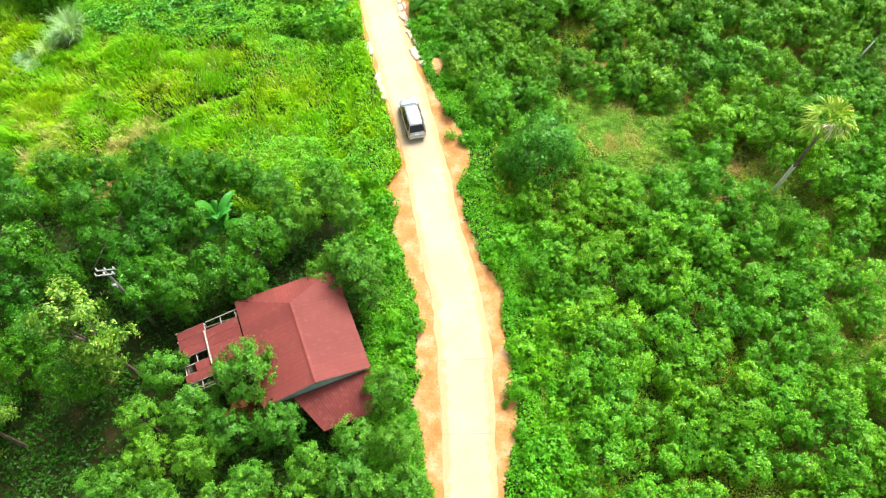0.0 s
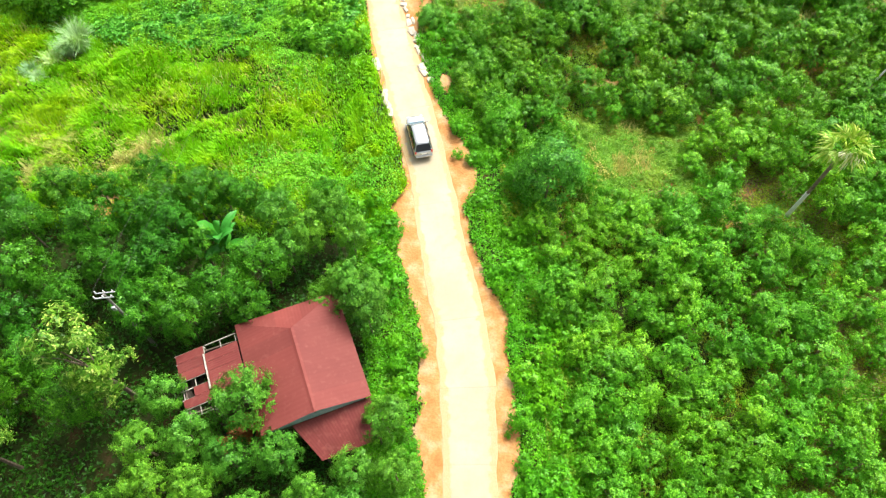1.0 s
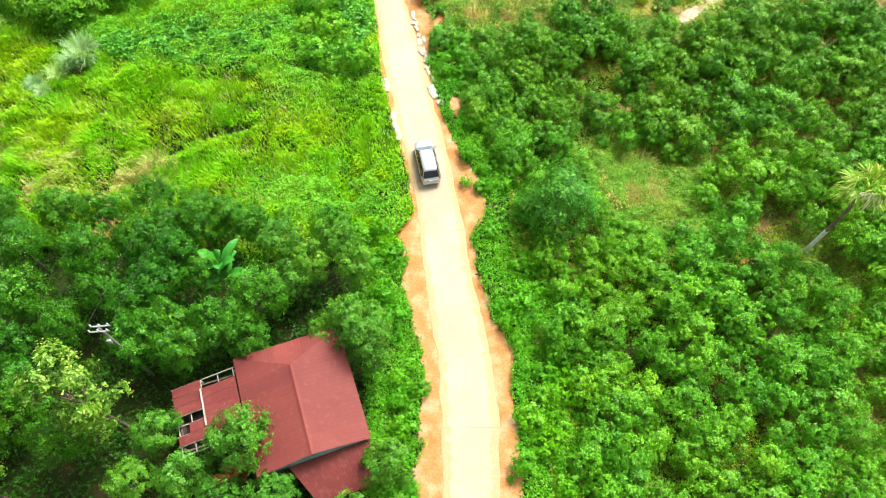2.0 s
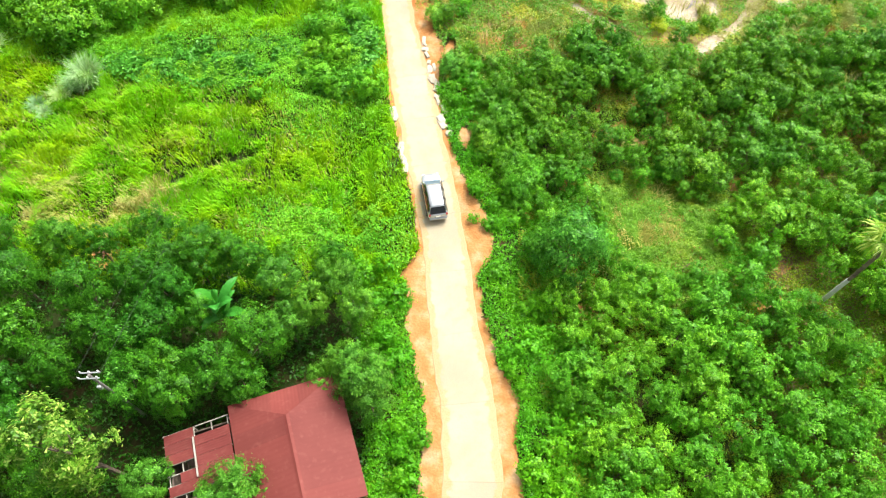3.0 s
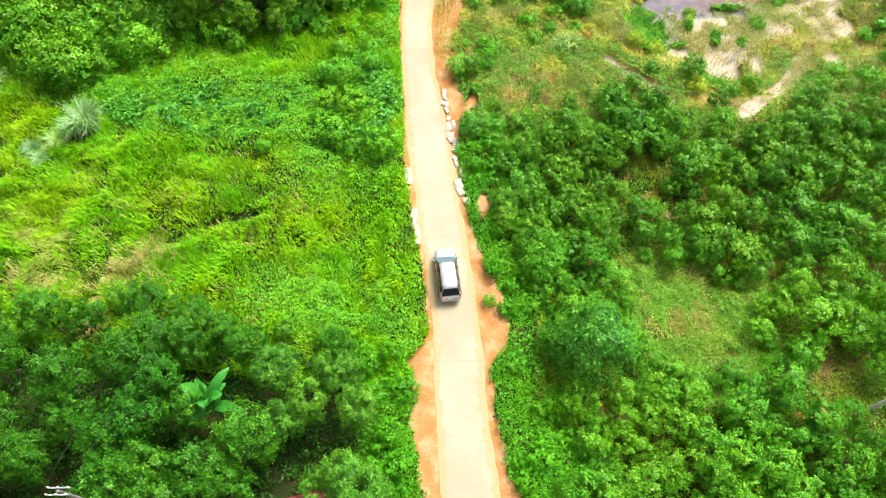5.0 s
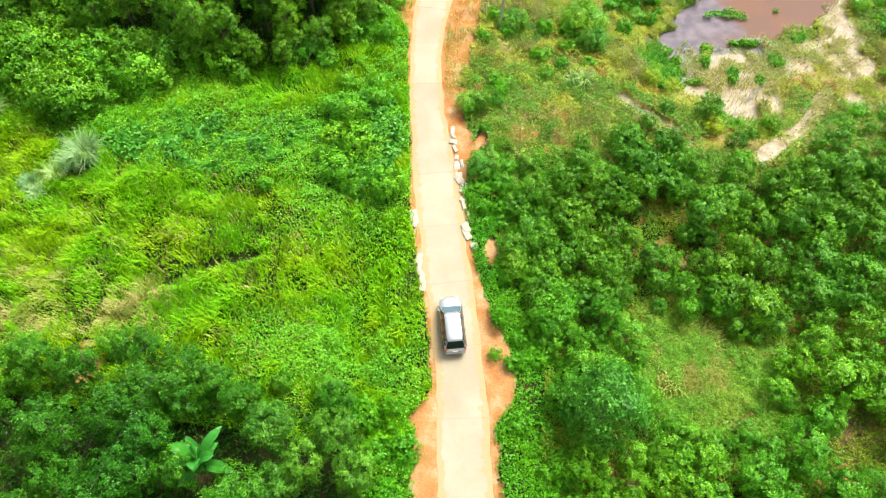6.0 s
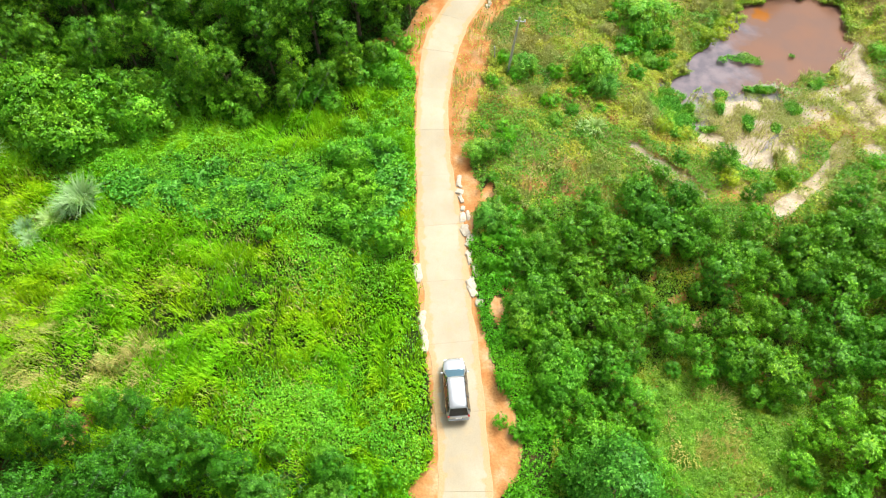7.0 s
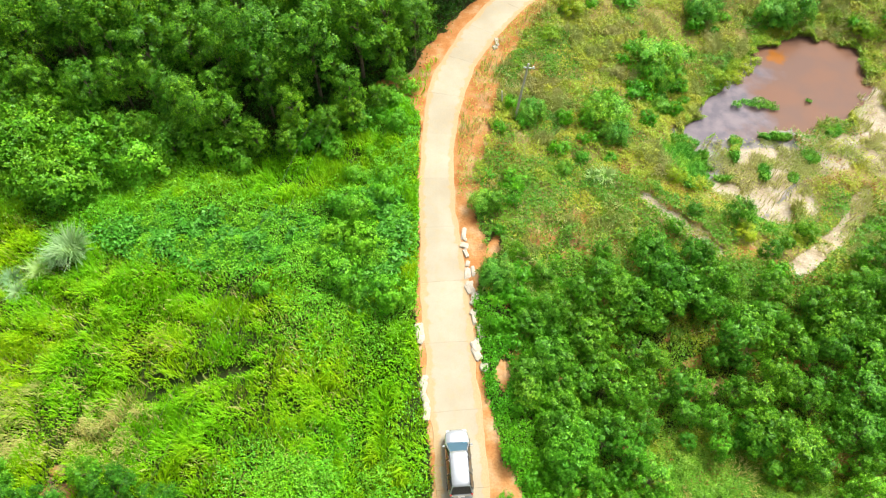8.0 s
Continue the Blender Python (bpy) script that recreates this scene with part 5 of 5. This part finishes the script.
def keep_right(x, y):
    d, _ = off_road(x, y)
    low = (d > 6.5 + 1.2 * value_noise(x, y, 4.0, 32)) & (y < 45)
    high = (d > 4.6 + 0.6 * value_noise(x, y, 3.0, 33)) & (y >= 38) & (y < np.interp(x, [-4, 2, 5, 9, 13, 19, 24, 30, 50], [46, 49, 53, 56, 55, 53, 54.5, 57, 60]) + 1.0 * value_noise(x, y, 3.0, 34))
    patchy = value_noise(x, y, 6.0, 35) + 0.5 * value_noise(x, y, 2.5, 36) > -0.95 + 0.6 * rise(x, 20, 27) * (1 - rise(y, 28, 36))
    return (low | high) & (clearing(x, y) > 1.05) & (bare(x, y) < 0.3) & patchy & (x < np.interp(y, [4, 50, 60], [31, 43, 38])) & free(x, y, 1.4) & (oval(x, y, 27.4, 29.8, 2.0, 2.1) > 1) & (near_line(x, y, PATH_EAST) > 2.0) & (oval(x, y, 25, 33.4, 2.2, 2.0) > 1)


for x, y in scattered(rng, (-4, 45, -7, 62), 1.9, keep_right):
    s = rng.uniform(0.62, 1.06)
    (NORTH if y > 39.5 else YOUNG).plant(x, y, s, s * rng.uniform(0.85, 1.15))


def keep_sapling(x, y):
    c = clearing(x, y)
    return (c > 0.75) & (c < 1.25) & (value_noise(x, y, 1.5, 62) > -0.1)


for x, y in scattered(rng, (6, 27, 27, 46), 1.7, keep_sapling):
    s = rng.uniform(0.3, 0.62)
    YOUNG.plant(x, y, s, s * rng.uniform(1.0, 1.3), "sapling at the rim of a weedy clearing")


def keep_forest(x, y):
    d, _ = off_road(x, y)
    return (y > forest_edge(x) - 0.7) & (d < -3.1)


for x, y in scattered(rng, (-54, 2, 58, 94), 3.3, keep_forest):
    front = y < forest_edge(x) + 4
    s = rng.uniform(0.6, 0.85) if front else rng.uniform(0.85, 1.15)
    FOREST.plant(x, y, s, s * rng.uniform(0.85, 1.1))

for x, y in scattered(rng, (-54, -8, 57, 84), 2.0, lambda x, y: (y > forest_edge(x) - 1.2) & (y < forest_edge(x) + 1.0) & (off_road(x, y)[0] < -4.0)):
    s = rng.uniform(0.28, 0.46)
    FOREST.plant(x, y, s, s * rng.uniform(1.0, 1.4), "low leafy young tree at the forest's edge")


def keep_shrub(x, y):
    d, half = off_road(x, y)
    right = (d > half + 1.3) & (d < 7.5) & (y < 50)
    left = (d < -half - 1.3) & (d > -6.5) & (y < 31)
    return (right | left) & (bare(x, y) < 0.25) & (value_noise(x, y, 3.0, 37) > -0.3) & free(x, y, 0.4) & ~near_house(x, y)


for x, y in scattered(rng, (-9, 14, -8, 52), 1.5, keep_shrub):
    s = rng.uniform(0.5, 1.15)
    SHRUB.plant(x, y, s, s * rng.uniform(0.9, 1.3))

for x, y, s in ((1.6, 34.3, 0.6), (0.5, 34.9, 0.5), (4.1, 12.4, 0.26)):
    SHRUB.plant(x, y, s, s * 1.1, "lone yellow-green shrub on the bare roadside soil")


def keep_vine(x, y):
    d, half = off_road(x, y)
    side = (d < -half - 2.1) & (d > -7.5) & (y > 47) & (y < 67)
    west = (oval(x, y, -42.0, 58.0, 9.5, 6.5) < 1)
    edge = (y > forest_edge(x) - 2.6) & (y < forest_edge(x) + 0.4) & (d < -4) & (y < 70)
    some = (oval(x, y, -14.5, 55.0, 6.0, 6.5) < 1) & (value_noise(x, y, 3.0, 38) > 0.0)
    return (side | west | edge | some) & (value_noise(x, y, 2.6, 39) > -0.45)


for x, y in scattered(rng, (-56, -8, 44, 76), 2.3, keep_vine):
    s = rng.uniform(0.45, 1.0) * (1.25 if x < -30 else 1.0)
    (BROAD if x < -30 and rng.random() < 0.65 else VINE).plant(x, y, s, s * rng.uniform(0.9, 1.2))
for x, y, s in ((-12.2, 48.2, 0.75), (-19.5, 47.0, 0.4), (-12.4, 58.6, 0.5), (-18.2, 62.2, 0.7), (-16.2, 64.4, 0.75), (-20.4, 61.2, 0.6), (-14.0, 67.2, 0.7), (-12.6, 69.0, 0.55)):
    VINE.plant(x, y, s, s * 1.1, "rounded leafy bush in the meadow")
for x, y, s in ((10.3, 77.6, 1.45), (5.4, 69.2, 0.95), (6.2, 67.4, 0.7), (22.6, 89.2, 1.0), (-1.3, 68.2, 0.65), (-4.1, 56.9, 0.55), (10.6, 73.4, 0.5), (2.2, 62.8, 0.35), (24.5, 90.0, 1.2), (0.9, 87.0, 1.0), (33.6, 79.2, 0.5), (15.0, 88.0, 0.9), (-2.2, 50.6, 0.7)):
    ROUND.plant(x, y, s, s * 0.85)

for x, y, s in ((19.4, 81.4, 0.55), (18.4, 80.0, 0.45), (20.2, 83.0, 0.5), (16.9, 78.4, 0.5), (11.6, 64.0, 0.45), (13.4, 63.6, 0.4), (9.6, 75.0, 0.45), (21.6, 59.6, 0.4), (17.0, 58.8, 0.45), (31.6, 88.2, 0.6), (-0.6, 79.0, 0.5), (1.2, 83.2, 0.6)):
    GOLD.plant(x, y, s, s * 1.1)


def keep_scrub_bush(x, y):
    d, half = off_road(x, y)
    belt = y < 60.5 + 0.06 * x + 2.0 * value_noise(x, y, 3.0, 73)
    return (d > half + 2.2) & (y > 50) & (pond_rim(x, y) > 1.25) & (sandy(x, y) < 0.3) & (bare(x, y) < 0.3) & (near_line(x, y, PATH_EAST) > 1.7) & (near_line(x, y, PATH_WEST) > 1.3) & (value_noise(x, y, 4.0, 44) > np.where(belt, -0.45, 0.2))


for x, y in scattered(rng, (-6, 52, 50, 100), 2.2, keep_scrub_bush):
    s = rng.uniform(0.45, 1.0)
    if y < 61 and rng.random() < 0.65:
        NORTH.plant(x, y, s * 0.75, s * 0.8, "low bushy young tree at the scrub's edge")
    else:
        SHRUB.plant(x, y, s, s * rng.uniform(1.0, 1.5), "low green shrub in the dry yellow scrub")


# ---- low cover ----
def grow(x, y):
    """1 where anything can grow."""
    return (1 - bare(x, y) * np.where(y > 57, 0.9, 1.0)) * (1 - 0.85 * (muddy(x, y) > 0.5)) * rise(oval(x, y, 13.0, 66.9, 2.1, 3.1), 0.75, 1.05) * (1 - 0.6 * worn(x, y)) * rise(y + 2.0 * value_noise(x, y, 2.0, 60), -9.0, -5.0) * (1 - 0.97 * sandy(x, y)) * rise(pond_rim(x, y), 1.0, 1.12) * ~open_road(x, y)


def w_meadow(x, y):
    d, half = off_road(x, y)
    m = (d < -half - 0.2) & (y > 27.5) & (y < forest_edge(x))
    leafy = np.clip(1.2 - oval(x, y, -22.5, 51.5, 13.0, 3.6, 6), 0, 1) + np.clip(1.1 - oval(x, y, -13.0, 51.0, 4.5, 8.0), 0, 1)
    return m * grow(x, y) * rise(near_line(x, y, DITCH) + 0.35 * value_noise(x, y, 0.8, 67), 0.05, 0.5) * np.clip(1 - 1.6 * leafy, 0.08, 1) * np.interp(value_noise(x, y, 2.0, 50), [-0.8, -0.2], [0.45, 1])


def w_straw(x, y):
    dry = np.full(np.shape(x), 0.04)
    for cx, cy, rx, ry in ((-26.0, 34.6, 3.2, 2.2), (-36.0, 37.5, 5.0, 2.2), (-26.0, 41.6, 1.4, 0.8), (-33.0, 33.0, 3.0, 1.6), (-9.0, 36.5, 1.2, 2.0), (-24.5, 55.0, 2.4, 2.0)):
        dry = np.maximum(dry, np.clip(1.3 - oval(x, y, cx, cy, rx, ry) + 0.4 * value_noise(x, y, 1.2, 63), 0, 1))
    return dry * w_meadow(x, y)


def w_kudzu(x, y):
    a = np.clip(1.15 - oval(x, y, -22.5, 51.0, 12.0, 2.8, 6), 0, 1) + np.clip(1.1 - oval(x, y, -12.0, 52.5, 3.2, 6.0), 0, 1)
    return np.clip(a, 0, 1) * (value_noise(x, y, 1.8, 64) > -0.35) * grow(x, y)


def w_leafy(x, y):
    d, half = off_road(x, y)
    m = (d < -half) & (y < forest_edge(x)) & (y > 26)
    patch = np.clip(1.25 - oval(x, y, -22.5, 51.5, 13.0, 3.6, 6), 0, 1) + np.clip(1.2 - oval(x, y, -13.0, 51.0, 5.5, 9.0), 0, 1) + np.where((y > 33) & (y < 47), 0.12, 0.5) * (d > -6) + np.clip(1.2 - oval(x, y, -11.5, 34.0, 6.5, 3.5), 0, 1) + np.clip(1.2 - oval(x, y, -38.0, 55.0, 14.0, 5.0), 0, 1)
    return m * grow(x, y) * np.clip(patch, 0.015, 1)


def w_right(x, y):
    d, half = off_road(x, y)
    return ((d > half + 0.1) & (d < 9.5) & (y < 52) | (d < -half) & (d > -6.8) & (y < 31)) * grow(x, y) * np.interp(value_noise(x, y, 1.5, 51), [-0.7, 0.0], [0.3, 1])


def w_under(x, y):
    d, half = off_road(x, y)
    left = (d < -half - 0.1) & (y < 29)
    right = (d > 6) & (y < 57) & (value_noise(x, y, 4.0, 57) > 0.2)
    back = (y > forest_edge(x)) & (d < -half)
    return ((d > -7) * left + 1.0 * right * (clearing(x, y) > 0.9) + 0.25 * back) * grow(x, y) * np.interp(value_noise(x, y, 2.0, 52), [-0.6, 0.1], [0.4, 1])


# Where the shade-darkened leaves lie: below house trees and forest.
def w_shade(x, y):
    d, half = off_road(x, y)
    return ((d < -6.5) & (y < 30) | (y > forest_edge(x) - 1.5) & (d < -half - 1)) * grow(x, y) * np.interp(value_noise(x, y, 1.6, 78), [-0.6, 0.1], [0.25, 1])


def w_low(x, y):
    d, half = off_road(x, y)
    return (d > 5) * (y < 57) * (clearing(x, y) > 0.8) * grow(x, y) * np.interp(value_noise(x, y, 2.2, 58), [-0.7, 0.0], [0.35, 1]) * (x < np.interp(y, [4, 50, 60], [32, 44, 40]))


def w_rust(x, y):
    d, half = off_road(x, y)
    return (d > half + 1.5) * grow(x, y) * np.clip(3 * (value_noise(x, y, 2.4, 83) + 0.5 * value_noise(x, y, 0.9, 84) - 0.25), 0, 1) * (0.35 + 0.65 * (y > 42))


def w_clear(x, y):
    return np.clip(1.5 - clearing(x, y), 0, 1) * grow(x, y)


def w_scrub(x, y):
    d, half = off_road(x, y)
    return (d > half + 0.3) * (y > 49) * grow(x, y) * np.interp(value_noise(x, y, 1.8, 53) + 0.5 * value_noise(x, y, 5.0, 56), [-0.6, 0.3], [0.2, 1]) * np.where(value_noise(x, y, 3.4, 71) + 0.4 * value_noise(x, y, 1.1, 72) > 0.05, 0.25, 1) * (0.35 + 0.65 * rise(y - 0.06 * x, 56, 63))


def w_scrub_green(x, y):
    d, half = off_road(x, y)
    near_trees = np.clip(1.9 - np.abs(y - 55 - 0.08 * x) / 4.5, 0, 0.85)
    return (d > half + 0.3) * (y > 49) * grow(x, y) * np.clip(near_trees + 0.3 * (1 - rise(y, 62, 70)) + 0.25 * (1 - rise(x, 4, 10)) + 1.6 * (value_noise(x, y, 3.4, 71) + 0.4 * value_noise(x, y, 1.1, 72)), 0.03, 1)


def w_reeds(x, y):
    a = np.clip(1.3 - oval(x, y, 13.0, 66.9, 2.1, 3.1), 0, 1)
    for cx, cy, rx, ry in ((20.5, 76.4, 1.7, 0.6), (18.3, 75.8, 0.5, 0.4), (21.4, 72.3, 1.6, 0.35), (17.8, 71.0, 0.5, 0.6), (25.3, 77.8, 0.3, 0.35), (18.9, 61.2, 1.4, 0.6), (20.0, 67.3, 0.45, 0.7), (16.2, 66.1, 0.8, 0.4), (24.4, 70.4, 0.7, 0.9), (17.6, 69.2, 0.35, 0.8), (26.9, 73.6, 0.6, 0.4), (22.6, 67.4, 0.4, 0.5)):
        a = np.maximum(a, np.clip(1.3 - oval(x, y, cx, cy, rx, ry), 0, 1))
    a = np.where(a > 0.02, a + 0.5 * value_noise(x, y, 0.7, 65), 0)
    return np.clip(2.5 * a, 0, 1)


def w_bank(x, y):
    r = pond_rim(x, y)
    return rise(r, 0.98, 1.04) * (1 - rise(r, 1.2, 1.5)) * (value_noise(x, y, 1.6, 61) > -0.45) * (y - 0.7 * x > 60) * (1 - 0.8 * sandy(x, y))


VIEW_LEFT, VIEW_RIGHT = (-58, 0, 26, 74), (-10, 46, 46, 100)
blades("meadow_grass", "tall bright yellow-green meadow grass", "grass", GRASS, 101, 135000, VIEW_LEFT, w_meadow, 1.0, 0.065)
blades("dry_meadow_grass", "dry straw-coloured stalks among the meadow grass", "grass", GRASS_DRY, 102, 11000, (-50, -10, 28, 50), w_straw, 0.95, 0.05)
weeds("broadleaf_weeds", "low broad-leaved creeper covering the slope", "weeds", LEAF_VINE, 103, 115000, (-56, 0, 20, 72), w_leafy, 1.0, 0.145, flat=1.0, make=leaf_arrays)
weeds("kudzu_leaves", "big three-lobed creeper leaves over the meadow", "creeper", LEAF_KUDZU, 112, 17000, (-36, -8, 44, 60), w_kudzu, 1.0, 0.33, 1.6, 0.8, make=leaf_arrays)
weeds("roadside_weeds", "bright low weeds along the road", "weeds", LEAF_SHRUB, 104, 145000, (-10, 14, -8, 54), w_right, 0.6, 0.17)
weeds("undergrowth", "dull green undergrowth beneath the trees", "undergrowth", LEAF_UNDER, 105, 70000, (-40, 44, -7, 82), w_under, 0.6, 0.19)
# Leaves darkened in colour so the gaps between crowns read as shade.
weeds("shade_growth", "low growth beneath the trees, toned dark for their shade", "undergrowth", LEAF_SHADE, 117, 110000, (-56, -3, -7, 84), w_shade, 0.9, 0.25, flat=0.7)
weeds("plantation_weeds", "yellow-green weeds between the young trees", "weeds", LEAF_LOW, 110, 290000, (4, 44, -7, 58), w_low, 0.75, 0.14, flat=1.0)
weeds("dead_weeds", "rust-brown dead weeds among the young trees", "weeds", LEAF_RUST, 118, 26000, (-5, 44, 30, 82), w_rust, 0.6, 0.14)
weeds("clearing_weeds", "yellowish low weeds in an open clearing", "weeds", LEAF_CLEAR, 106, 80000, (4, 29, 25, 48), w_clear, 0.6, 0.15, flat=1.0)
weeds("scrub_weeds", "dry yellow-green scrub round the pond", "scrub", LEAF_SCRUB, 107, 160000, (-10, 40, 48, 96), w_scrub, 0.65, 0.165, flat=1.3)
blades("clearing_grass", "dry stalks in the clearing", "grass", GRASS_DRY, 114, 3500, (6, 27, 27, 46), lambda x, y: w_clear(x, y) * (value_noise(x, y, 2.0, 69) > 0.1), 0.75, 0.05)
weeds("scrub_creeper", "green creeping weeds in patches of the scrub", "weeds", LEAF_SCRUB_GREEN, 115, 140000, (-10, 40, 48, 96), w_scrub_green, 0.8, 0.17, flat=1.0)
blades("scrub_grass", "dry tan grass in the scrub", "grass", GRASS_DRY, 108, 85000, VIEW_RIGHT, lambda x, y: w_scrub(x, y) * np.clip(2.5 * value_noise(x, y, 3.5, 55) + 0.3, 0.04, 1), 1.0, 0.05)
blades("sand_grass", "sparse dry tufts on the sand", "grass", GRASS_DRY, 113, 11000, (12, 36, 58, 84), lambda x, y: sandy(x, y) * rise(pond_rim(x, y), 1.0, 1.05) * np.clip(value_noise(x, y, 1.3, 66) + 0.3, 0, 1), 0.4, 0.05, lean=1.1)
weeds("bank_weeds", "bright yellow-green weeds on the pond's bank", "weeds", LEAF_YELLOW, 111, 36000, (12, 36, 70, 94), w_bank, 0.7, 0.15, flat=1.0, least=-3.0)
weeds("pond_reeds", "deep green water weeds in and beside the pond", "reeds", LEAF_REED, 109, 15000, (8, 30, 58, 82), w_reeds, 0.5, 0.15, least=-3.02)
blades("pond_grass", "bright green rushes in and beside the pond", "rushes", LEAF_REED, 116, 15000, (8, 30, 58, 82), w_reeds, 0.8, 0.05, 0.7)
